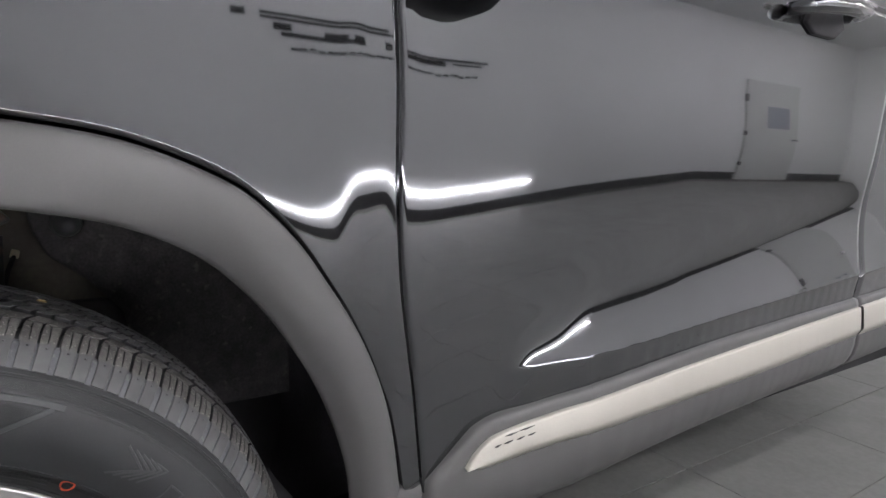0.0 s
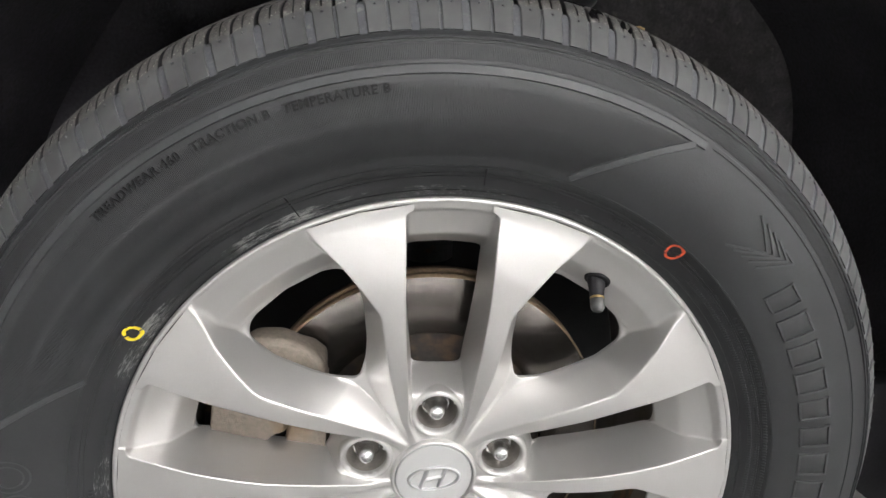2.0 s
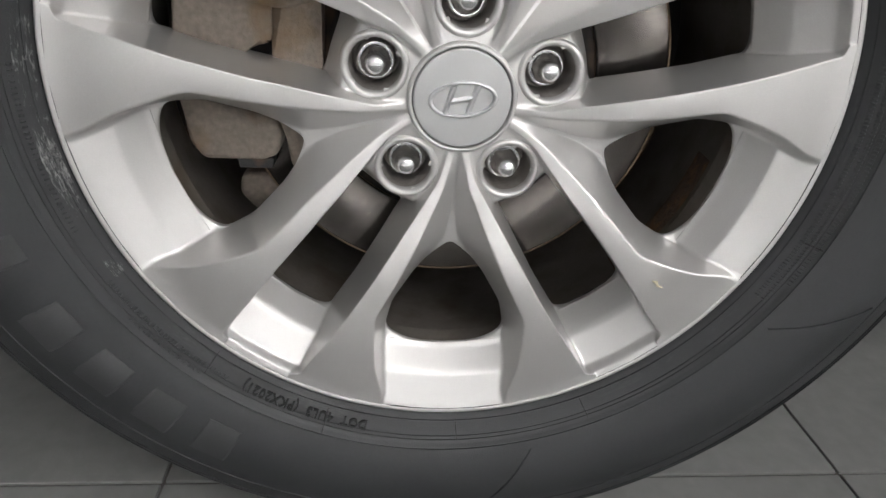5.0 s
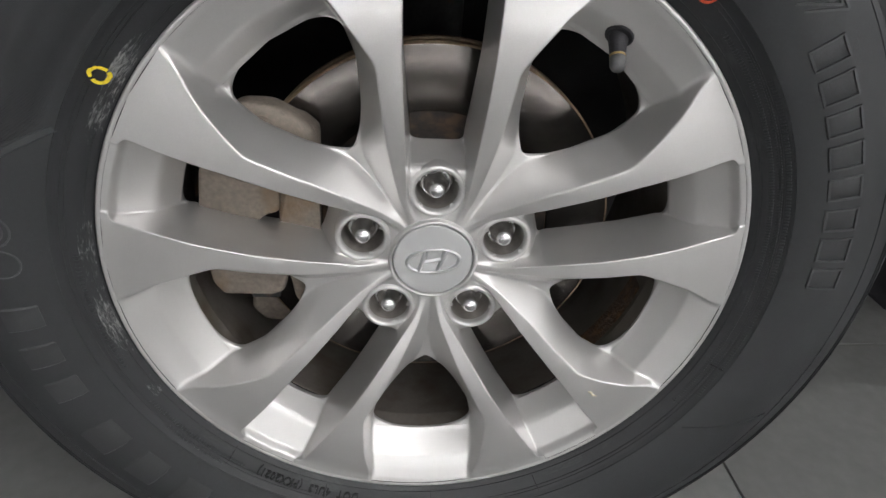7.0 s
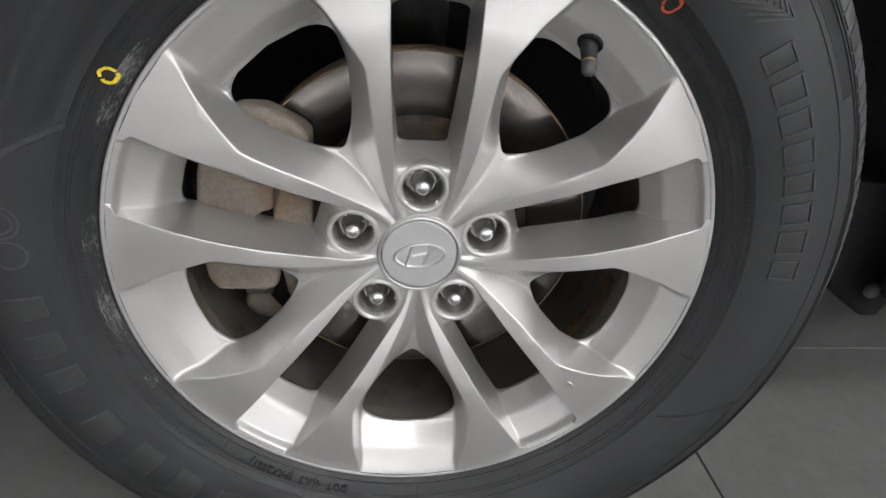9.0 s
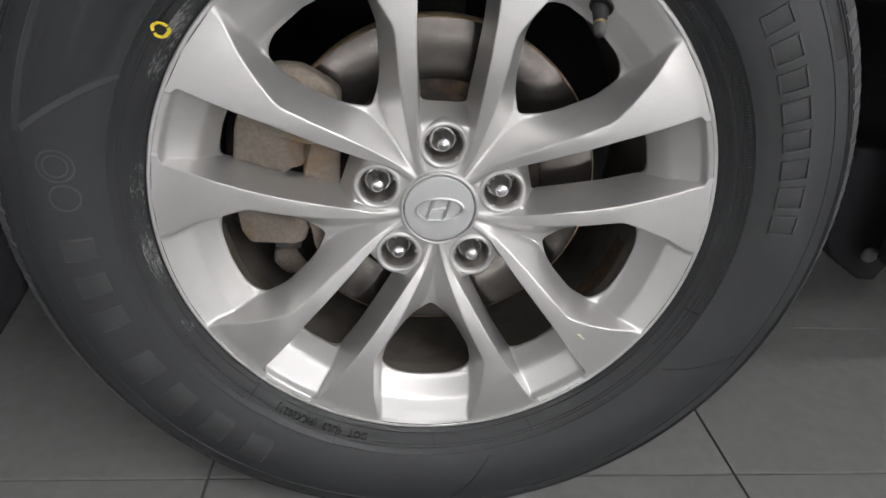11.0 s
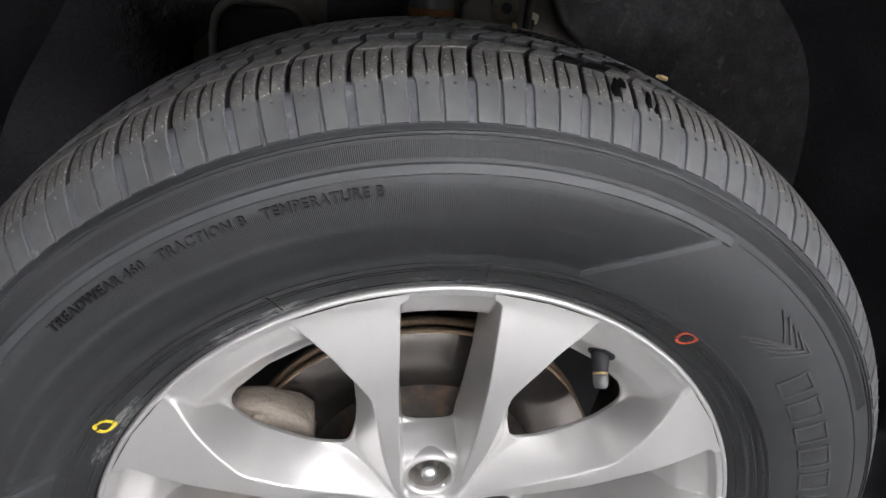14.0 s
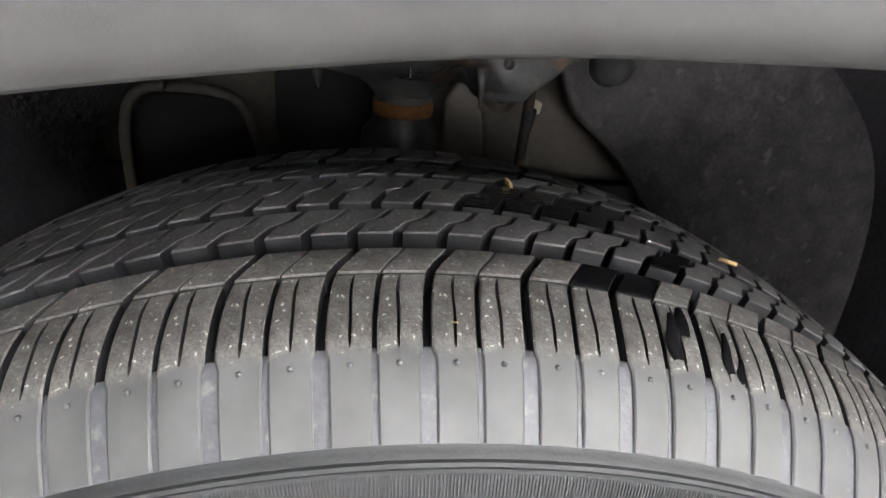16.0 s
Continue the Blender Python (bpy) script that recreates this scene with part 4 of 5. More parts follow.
def bars(name, a0, a1, r0, r1, count, mat, h=0.0007, fill=0.62, label=""):
    """A row of plain raised bars in the place of lettering: parts of their own, or one part where they are tiny."""
    whole = bmesh.new() if count > 8 else None
    for k in range(count):
        c = a0 + (a1 - a0) * (k + 0.5) / count
        w = abs(a1 - a0) / count * fill / 2 * (1.0 if count <= 8 else random.uniform(0.5, 1.2))
        bm = whole or bmesh.new()
        grid = []
        for i in range(6):
            r = r0 + (r1 - r0) * i / 5
            row = []
            for off, up in ((-w, -0.0004), (-w * 0.82, h), (w * 0.82, h), (w, -0.0004)):
                lift = up if 0 < i < 5 else min(up, h * 0.3)
                row.append(bm.verts.new(polar(r, c + off, side_height(r) - lift)))
            grid.append(row)
        for p, q in zip(grid, grid[1:]):
            for i in range(3):
                bm.faces.new((p[i], p[i + 1], q[i + 1], q[i]))
        bm.faces.new(grid[0])
        bm.faces.new(grid[-1])
        if not whole:
            bmesh.ops.recalc_face_normals(bm, faces=bm.faces)
            sharpen(part(name, bm, mat, wheel, label).data, 20)
    if whole:
        bmesh.ops.recalc_face_normals(whole, faces=whole.faces)
        tagged(part(name, whole, mat, wheel), "tiny raised bars of unreadable sidewall lettering", kind="stuff")


# plain bars where the maker's and model names stand, and plain marks for the signs beside them
for k, w in enumerate((1.5, 1.75, 1.6, 1.75, 1.6, 1.65, 1.85, 1.65)):
    c = 38.0 - 4.97 * k
    edge_line = to((0.2792, c - w), (0.2992, c - w), 6) + to((0.2992, c - w), (0.2992, c + w), 6)[1:] + to((0.2992, c + w), (0.2792, c + w), 6)[1:] + to((0.2792, c + w), (0.2792, c - w), 6)[1:-1]
    bar = sidewall_strip("brand_bar", edge_line, 0.0022, 0.0011, M_BRAND, "raised outline of a plain brand bar", closed=True)
    sidewall_strip("bar_fill", to((0.2806, c), (0.2978, c), 6), 2 * w * 0.0047, 0.0004, M_TYRE, parent=bar)
bars("model_bar", 182.0, 202.0, 0.2760, 0.3000, 3, M_MODEL, 0.0010, 0.62, "plain raised bars of the model lettering")
bars("model_bar", 205.0, 240.0, 0.2780, 0.3060, 4, M_MODEL, 0.0010, 0.66, "plain raised bars of the model lettering")
for k in range(5):
    sidewall_strip("brand_stripe", to((0.2800 + 0.0012 * k, 50.6 - 1.45 * k), (0.2960 + 0.0026 * k, 45.6 - 0.95 * k), 8), 0.0021, 0.0009, M_BRAND)
    sidewall_strip("brand_stripe", to((0.3090 - 0.0005 * k, 50.2 - 1.45 * k), (0.2960 + 0.0026 * k, 45.6 - 0.95 * k), 8), 0.0021, 0.0009, M_BRAND)


def ring_mark(name, r, a, rx, width, mat, label="", h=0.0005, rough=0.0, span=360.0, start=0.0):
    """A ring on the sidewall; rough: how unevenly it is drawn; span: less than a full turn leaves a gap."""
    cx, cz = r * math.cos(radians(a)), r * math.sin(radians(a))
    line, n = [], 28
    for k in range(n if span >= 360 else n + 1):
        t = radians(start + span * k / n)
        q = rx * (1 + rough * math.sin(3.1 * t + 0.7) + 0.6 * rough * math.sin(5.3 * t))
        x, z = cx + q * math.cos(t), cz + q * math.sin(t) * (1 + rough)
        line.append((math.hypot(x, z), math.degrees(math.atan2(z, x))))
    return sidewall_strip(name, line, width, h, mat, label, closed=span >= 360)


ring_mark("round_mark", 0.2925, 171.5, 0.0125, 0.0015, M_BRAND, "")
ring_mark("round_mark", 0.2880, 176.5, 0.0105, 0.0015, M_BRAND, "")
ring_mark("round_mark", 0.2925, 171.5, 0.0085, 0.0013, M_BRAND, "")
ring_mark("paint_mark", 0.2504, 145.6, 0.0046, 0.0026, M_YELLOW, "yellow paint ring on the tyre", 0.0007, 0.05, 172, 205)
ring_mark("paint_mark", 0.2504, 145.6, 0.0048, 0.0024, M_YELLOW, "yellow paint ring on the tyre", 0.0007, 0.05, 158, 28)
ring_mark("paint_mark", 0.2552, 53.9, 0.0052, 0.0020, M_RED, "red paint ring on the tyre", 0.0007, 0.045, 350, 200)
# small unreadable lettering beside the bead
for r, a0, a1, n in ((0.2468, 48, -30, 96), (0.2515, 44, -30, 88), (0.2562, 38, -26, 72), (0.2490, 66, 57, 12), (0.2478, 200, 176, 22), (0.2495, 232, 208, 26), (0.2545, 228, 214, 10)):
    bars("sidewall_print", a0, a1, r, r + 0.0026, int(n * 1.5), M_PRINT, 0.0006, 0.55)

for a, r0, r1 in ((-132.0, 0.2400, 0.2560), (-110.7, 0.2440, 0.2600), (-87.8, 0.2410, 0.2560), (-64.8, 0.2420, 0.2570), (-19.0, 0.2480, 0.2620), (86.0, 0.2480, 0.2600), (114.0, 0.2420, 0.2600)):
    sidewall_strip("mould_line", to((r0, a), (r1, a + 0.25), 5), 0.0009, 0.0006, M_LETTER)

# pale chip in a spoke
chip = part("chip", tube([polar(0.1785, -39.6, -0.0236), polar(0.1815, -39.2, -0.0237), polar(0.1845, -39.6, -0.0237), polar(0.1885, -39.1, -0.0236)], [0.0003, 0.0012, 0.0010, 0.0003], 6), M_STICKER, wheel, "pale chipped scratch in the spoke")


# ---------------------------------------------------------------- brake
hubc = (0, 0, WZ)
disc = part("brake_disc", revolve([(0.030, 0.036), (0.070, 0.036), (0.078, 0.037), (0.088, 0.041), (0.0925, 0.056), (0.1000, 0.0600)], 96, hubc), M_HAT, car, "brown rusty brake disc hat")
part("disc_face", revolve([(0.1000, 0.0590), (0.1015, 0.0570), (0.150, 0.0570), (0.1512, 0.0576)], 160, hubc), M_DISC, disc, "worn steel friction ring")
part("disc_edge", revolve([(0.1511, 0.0572), (0.1528, 0.0578), (0.1528, 0.0640), (0.1500, 0.0645)], 160, hubc), M_EDGE, disc, "rusty disc edge")
part("disc_back", revolve([(0.1500, 0.0705), (0.1528, 0.071), (0.1528, 0.0800), (0.10, 0.0805)], 120, hubc), M_EDGE, disc, "rusty inner disc half")
part("dust_shield", revolve([(0.060, 0.094), (0.120, 0.094), (0.130, 0.099), (0.162, 0.099), (0.168, 0.095), (0.170, 0.088)], 70, hubc, -88, -8), M_SHIELD, car, "rusty pressed dust shield")


def rounded(bm, pts, y0, y1, bevel):
    """A plate with the outline pts (x, z) between two y, its edges rounded."""
    a = [bm.verts.new((x, y0, z)) for x, z in pts]
    b = [bm.verts.new((x, y1, z)) for x, z in pts]
    fs = [bm.faces.new(a), bm.faces.new(b[::-1])]
    for i in range(len(pts)):
        j = (i + 1) % len(pts)
        fs.append(bm.faces.new((a[j], a[i], b[i], b[j])))
    es = list({e for f in fs for e in f.edges})
    bmesh.ops.bevel(bm, geom=es, offset=bevel, segments=3, affect="EDGES", profile=0.55)
    bmesh.ops.recalc_face_normals(bm, faces=bm.faces)
    return bm


caliper = part("caliper", rounded(bmesh.new(), [(-0.181, 0.372), (-0.177, 0.410), (-0.166, 0.444), (-0.145, 0.461), (-0.122, 0.459), (-0.1185, 0.400), (-0.1185, 0.380), (-0.124, 0.3765), (-0.139, 0.375), (-0.148, 0.365), (-0.150, 0.350), (-0.142, 0.338),
                                             (-0.121, 0.335), (-0.1165, 0.318), (-0.120, 0.304), (-0.130, 0.300), (-0.170, 0.300), (-0.178, 0.312), (-0.180, 0.340)], 0.030, 0.056, 0.0045), M_CAST, car, "cast metal brake caliper with brown dust")
part("arm", rounded(bmesh.new(), [(-0.166, 0.430), (-0.160, 0.452), (-0.142, 0.4655), (-0.120, 0.4655), (-0.102, 0.4565), (-0.0885, 0.445), (-0.0865, 0.425), (-0.0875, 0.405), (-0.112, 0.398), (-0.150, 0.404)], 0.0265, 0.052, 0.007), M_CAST, caliper, "cast arm over the pads")
part("bolt_boss", tube([(-0.1265, 0.050, 0.449), (-0.1265, 0.027, 0.449), (-0.1262, 0.0240, 0.449), (-0.126, 0.0228, 0.449)], [0.0085, 0.0085, 0.0070, 0.0035], 18), M_CAST, caliper, "rounded bolt boss")
part("bridge", rounded(bmesh.new(), [(-0.196, 0.395), (-0.172, 0.446), (-0.162, 0.440), (-0.184, 0.392), (-0.188, 0.318), (-0.180, 0.292), (-0.192, 0.290), (-0.200, 0.318)], 0.078, 0.120, 0.003), M_HAT, caliper, "caliper bridge over the disc")
part("bracket", rounded(bmesh.new(), [(-0.121, 0.4600), (-0.098, 0.453), (-0.0875, 0.444), (-0.0885, 0.400), (-0.0885, 0.352), (-0.094, 0.300), (-0.106, 0.284), (-0.113, 0.298), (-0.1145, 0.330), (-0.124, 0.338), (-0.128, 0.352), (-0.124, 0.363), (-0.1160, 0.368), (-0.1190, 0.400)], 0.034, 0.056, 0.0040), M_CAST, caliper, "cast caliper bracket")
part("brake_pad", rounded(bmesh.new(), [(-0.160, 0.375), (-0.120, 0.375), (-0.116, 0.340), (-0.160, 0.340)], 0.050, 0.0565, 0.001), M_BLACK, caliper, "dark brake pad")
part("pad_clip", rounded(bmesh.new(), [(-0.150, 0.2985), (-0.125, 0.2985), (-0.126, 0.291), (-0.149, 0.291)], 0.040, 0.056, 0.001), M_STEEL, caliper, "steel pad clip")
part("caliper_pin", rounded(bmesh.new(), [(-0.155, 0.276), (-0.118, 0.278), (-0.108, 0.262), (-0.118, 0.244), (-0.146, 0.246), (-0.158, 0.260)], 0.066, 0.095, 0.006), M_CAST, caliper, "dusty caliper ear")
part("knuckle", tube([(0, 0.06, WZ), (0, 0.12, WZ), (0.0, 0.2, WZ), (0.0, 0.30, WZ)], [0.062, 0.07, 0.055, 0.04], 20), M_STEEL, car, "dark steel hub carrier")

# ---------------------------------------------------------------- suspension above the tyre
SX, SY = 0.010, 0.30
strut = part("strut", tube([(SX, SY, 0.44), (SX, SY, 0.64), (SX, SY, 0.690), (SX, SY, 0.700), (SX, SY, 0.735), (SX, SY, 0.80)], [0.033, 0.033, 0.030, 0.0215, 0.021, 0.021], 24), M_STRUT, car, "grey shock absorber strut")
part("rust_band", tube([(SX, SY, 0.704), (SX, SY, 0.7105), (SX, SY, 0.714)], [0.0222, 0.0228, 0.0220], 24), M_RUST, strut, "rusty band")
spring = []
for k in range(97):
    a = 2 * math.pi * k / 24
    spring.append((SX + 0.068 * math.cos(a), SY + 0.02 + 0.068 * math.sin(a), 0.772 + 0.026 * k / 24))
part("coil_spring", tube(spring, 0.0082, 10), M_BLACK, strut, "black coil spring")
part("dust_boot", tube([(SX, SY + 0.02, 0.775 + 0.008 * k) for k in range(16)], [0.040 + 0.005 * (k % 2) for k in range(16)], 18), M_BLACK, strut, "black ribbed dust boot")
seat_bm = rounded(bmesh.new(), [(-0.078, 0.757), (-0.062, 0.775), (-0.02, 0.782), (0.06, 0.782), (0.105, 0.776), (0.120, 0.760), (0.100, 0.750), (0.085, 0.731), (0.062, 0.7295), (0.050, 0.733), (0.045, 0.744), (0.031, 0.745), (0.0235, 0.729), (-0.0085, 0.727), (-0.022, 0.744), (-0.05, 0.746), (-0.066, 0.749)], 0.236, 0.258, 0.003)
for x, z0, z1 in ((-0.049, 0.750, 0.7335), (0.0535, 0.752, 0.7258)):
    part("spike", tube([(x, 0.2335, z0), (x + 0.001, 0.2335, (z0 + z1) / 2), (x + 0.0015, 0.2340, z1)], [0.0042, 0.0028, 0.0006], 8), M_STEEL, strut, "pointed steel tab")
part("seam_mark", rounded(bmesh.new(), [(0.0085, 0.742), (0.0100, 0.742), (0.0095, 0.757), (0.0082, 0.757)], 0.2350, 0.2365, 0.0003), M_BLACK, strut, "dark weld seam")
# no panel here: a black sheet stands in for the gap's shade
part("baffle", rounded(bmesh.new(), [(-0.092, 0.50), (-0.092, 0.745), (-0.084, 0.80), (-0.020, 0.80), (-0.012, 0.745), (-0.008, 0.50)], 0.372, 0.382, 0.003), M_BLACK, car, "black sheet standing in for the shaded gap behind the strut")
part("mount_ear", rounded(bmesh.new(), [(0.040, 0.560), (0.041, 0.716), (0.050, 0.730), (0.066, 0.728), (0.074, 0.690), (0.074, 0.560)], 0.300, 0.312, 0.003), M_BODYIN, car, "dusty steel mounting ear beside the strut")
part("spring_seat", seat_bm, M_STEEL, strut, "pressed steel spring seat with rust specks")
part("spring_plate", tube([(SX, SY + 0.01, 0.764), (SX, SY + 0.01, 0.768), (SX, SY + 0.01, 0.776)], [0.05, 0.086, 0.088], 28), M_STEEL, strut, "round steel spring plate")
for x, z in ((-0.046, 0.760), (-0.030, 0.762), (0.071, 0.7545)):
    part("bolt_hole", tube([(x, 0.2345, z), (x, 0.24, z)], 0.0036, 12), M_BLACK, strut)
part("sticker", rounded(bmesh.new(), [(0.012, 0.816), (0.050, 0.818), (0.048, 0.830), (0.014, 0.828)], 0.2295, 0.2310, 0.0005), M_STICKER, strut, "worn paper sticker")
part("sticker", rounded(bmesh.new(), [(-0.026, 0.805), (-0.012, 0.806), (-0.011, 0.815), (-0.025, 0.815)], 0.2280, 0.2295, 0.0005), M_STICKER, strut, "small tan sticker")
part("paint_mark", rounded(bmesh.new(), [(0.012, 0.802), (0.030, 0.803), (0.030, 0.812), (0.012, 0.812)], 0.2270, 0.2285, 0.0005), M_GREEN, strut, "green paint mark on the spring")
link = part("drop_link", tube([(0.106, 0.300, 0.735), (0.104, 0.300, 0.66), (0.10, 0.300, 0.55)], 0.0042, 10), M_STEEL, car, "thin anti-roll bar link")
part("link_eye", tube([(0.088, 0.322, 0.7155), (0.088, 0.340, 0.7155)], 0.0135, 20), M_CAST, link, "round link eye")
part("link_hole", tube([(0.088, 0.3195, 0.7155), (0.088, 0.3225, 0.7155)], 0.0055, 14), M_BLACK, link)
part("cable_clip", rounded(bmesh.new(), [(0.114, 0.702), (0.124, 0.700), (0.126, 0.710), (0.117, 0.713)], 0.330, 0.338, 0.002), M_STICKER, car, "pale cable clip")
part("sensor_cable", tube([(0.120, 0.334, 0.706), (0.112, 0.32, 0.686), (0.104, 0.31, 0.65), (0.098, 0.30, 0.60)], 0.0032, 8), M_BLACK, car, "thin black sensor cable")
part("white_tab", rounded(bmesh.new(), [(0.060, 0.783), (0.080, 0.785), (0.084, 0.806), (0.066, 0.808)], 0.262, 0.275, 0.002), M_MOULD, strut, "pale bump stop bracket")

# ---------------------------------------------------------------- wheel arch
AX, AZ = 0.03, 0.36
INNER = [(-40, 0.392), (0, 0.379), (13.6, 0.3845), (23, 0.396), (33, 0.4080), (43.5, 0.4250), (54, 0.4442), (62, 0.4560), (70, 0.4600), (78.7, 0.4570), (86, 0.4520), (92, 0.4484), (98, 0.4460), (106, 0.4477), (114.3, 0.451), (132, 0.452), (145, 0.449), (160, 0.444), (180, 0.442), (210, 0.442)]
OUTER = [(-40, 0.46), (0, 0.446), (16.7, 0.4545), (30.2, 0.4745), (42.2, 0.4940), (47, 0.5020), (54, 0.5172), (61.5, 0.5270), (70, 0.5250), (80, 0.5165), (90, 0.5125), (105, 0.517), (117, 0.524), (135, 0.525), (150, 0.520), (180, 0.512), (210, 0.512)]
BULGE = [(-40, -0.060), (10, -0.066), (25, -0.073), (47, -0.082), (70, -0.0872), (80, -0.0902), (90, -0.0925), (100, -0.0942), (112, -0.0955), (125, -0.0962), (150, -0.085), (180, -0.075), (210, -0.07)]


DIP = [(-40, 0.016), (0, 0.016), (18, 0.016), (33, 0.018), (45, 0.013), (60, 0.008), (70, 0.0), (76, -0.0040), (84, -0.0030), (90, 0.0), (97, 0.0050), (110, 0.0060), (210, 0.0060)]     # how far the inner lip lies behind the crown of the trim


def arch_at(knots, a):
    return ramp(a, knots)


def ring_sheet(name, profile, a0, a1, n, mat, parent, label):
    """A sheet round the wheel arch: profile(angle) gives (radius, y) points."""
    verts, faces, w = [], [], 0
    for k in range(n + 1):
        a = a0 + (a1 - a0) * k / n
        c, s = math.cos(radians(a)), math.sin(radians(a))
        row = profile(a)
        w = len(row)
        verts.extend((AX + r * c, y, AZ + r * s) for r, y in row)
    for k in range(n):
        for i in range(w - 1):
            faces.append((k * w + i, k * w + i + 1, (k + 1) * w + i + 1, (k + 1) * w + i))
    return mesh_part(name, verts, faces, mat, parent, label)


def trim_profile(a):
    ro, b, d = arch_at(OUTER, a), arch_at(BULGE, a), arch_at(DIP, a)
    ri, c = arch_at(INNER, a) + 0.5 * d, b + d
    return [(ri + 0.0050, c + 0.0100), (ri + 0.0022, c + 0.0085), (ri + 0.0004, c + 0.0058), (ri + 0.0015, c + 0.0025), (ri + 0.005, c + 0.0002), (ri + 0.012, b + 0.72 * d - 0.0005), (ri * 0.6 + ro * 0.4, b + 0.22 * d - 0.0010),
            (ri * 0.3 + ro * 0.7, b + 0.0020), (ro - 0.010, b + 0.0055), (ro - 0.004, b + 0.0080), (ro - 0.001, b + 0.0110), (ro, b + 0.018), (ro, b + 0.03)]


trim = ring_sheet("wheel_arch_trim", trim_profile, -7, 186, 150, M_CLAD, car, "matt grey plastic wheel arch trim")


def liner_profile(a):
    ri = arch_at(INNER, a) + 0.5 * arch_at(DIP, a)
    lip = arch_at(BULGE, a) + arch_at(DIP, a)
    rows = [(ri + 0.0046, lip + 0.0096), (ri + 0.0052, lip + 0.014), (ri + 0.010, -0.0300), (ri + 0.014, -0.020), (ri + 0.030, 0.0), (ri + 0.040, 0.03)]
    for k in range(8):
        y = 0.06 + 0.045 * k
        # it widens inwards behind the wheel
        rows.append((ri + 0.040 + 0.055 * math.exp(-((a - 35) / 28) ** 2) * min(1.0, 0.3 + 0.25 * k) + 0.004 * math.sin(a * 0.21 + k), y))
    return rows


liner = ring_sheet("wheel_arch_liner", liner_profile, -7, 193, 140, M_LINER, car, "black felt wheel arch liner")


def inner_wall(name, pts, y0, y1, mat, label, bevel=0.006):
    return part(name, rounded(bmesh.new(), pts, y0, y1, bevel), mat, car, label)


inner_wall("liner_panel", [(0.150, 0.90), (0.140, 0.83), (0.132, 0.78), (0.138, 0.735), (0.155, 0.700), (0.20, 0.665), (0.25, 0.62), (0.27, 0.45), (0.58, 0.45), (0.58, 0.90)], 0.335, 0.36, M_PANEL, "dusty black felt inner liner", 0.008)
inner_wall("liner_panel", [(-0.55, 0.2), (-0.55, 0.90), (-0.150, 0.90), (-0.112, 0.82), (-0.092, 0.765), (-0.096, 0.735), (-0.115, 0.722), (-0.170, 0.715), (-0.235, 0.66), (-0.25, 0.2)], 0.335, 0.36, M_LINER, "dusty black felt inner liner", 0.008)
inner_wall("inner_body", [(-0.6, 0.12), (-0.6, 0.93), (0.62, 0.93), (0.62, 0.12)], 0.385, 0.41, M_BODYIN, "dusty inner body panel behind the strut", 0.002)
inner_wall("inner_shield", [(-0.55, 0.12), (-0.55, 0.63), (0.6, 0.63), (0.6, 0.12)], 0.365, 0.38, M_BLACK, "dark underbody shield", 0.002)
loop = [(-0.203, 0.342, 0.56), (-0.204, 0.340, 0.62), (-0.203, 0.338, 0.664), (-0.197, 0.336, 0.690), (-0.184, 0.335, 0.703), (-0.165, 0.334, 0.7055), (-0.137, 0.337, 0.704), (-0.118, 0.342, 0.696), (-0.108, 0.348, 0.672), (-0.105, 0.356, 0.62)]


def rounded_path(pts, n=5):
    """A smooth curve through the points."""
    ps = [Vector(p) for p in pts]
    ps = [ps[0] * 2 - ps[1]] + ps + [ps[-1] * 2 - ps[-2]]
    out = []
    for i in range(1, len(ps) - 2):
        a, b, c, d = ps[i - 1:i + 3]
        for k in range(n):
            t = k / n
            out.append(0.5 * (2 * b + (c - a) * t + (2 * a - 5 * b + 4 * c - d) * t * t + (3 * b - a - 3 * c + d) * t ** 3))
    return out + [ps[-2]]


part("access_rim", tube(rounded_path(loop), 0.0042, 10), M_BODYIN, car, "rounded rim of an access opening")
part("access_cover", rounded(bmesh.new(), [(-0.205, 0.56), (-0.203, 0.68), (-0.19, 0.698), (-0.12, 0.698), (-0.106, 0.675), (-0.104, 0.56)], 0.345, 0.352, 0.003), M_FLAP, car, "dark cover inside the opening")
cone = part("liner_fastener", tube([(0.178, 0.334, 0.744), (0.178, 0.322, 0.743), (0.179, 0.312, 0.742), (0.179, 0.309, 0.742)], [0.019, 0.015, 0.009, 0.004], 24), M_FAST, car, "grey cone-shaped liner fastener")
part("fastener_tip", tube([(0.152, 0.331, 0.770), (0.166, 0.325, 0.762)], 0.003, 8), M_STICKER, cone, "pale fastener tip")

# lower ends of the liner and their clips
part("mud_flap", rounded(bmesh.new(), [(-0.460, 0.330), (-0.4613, 0.187), (-0.4630, 0.1450), (-0.4570, 0.1450), (-0.4144, 0.206), (-0.4100, 0.262), (-0.415, 0.330)], 0.084, 0.094, 0.003), M_FLAP, car, "black plastic front splash flap")
part("liner_end", rounded(bmesh.new(), [(-0.580, 0.172), (-0.500, 0.177), (-0.474, 0.181), (-0.455, 0.200), (-0.425, 0.250), (-0.405, 0.330), (-0.405, 0.420), (-0.580, 0.420)], 0.096, 0.130, 0.006), M_FLAP, car, "black lower end of the wheel arch liner")
flap = part("mud_flap", rounded(bmesh.new(), [(0.388, 0.420), (0.392, 0.330), (0.4048, 0.307), (0.426, 0.292), (0.449, 0.2775), (0.4672, 0.2770), (0.4783, 0.3166), (0.4887, 0.3528), (0.497, 0.420)], 0.030, 0.060, 0.004), M_FLAP, car, "black plastic rear splash flap with a clip")
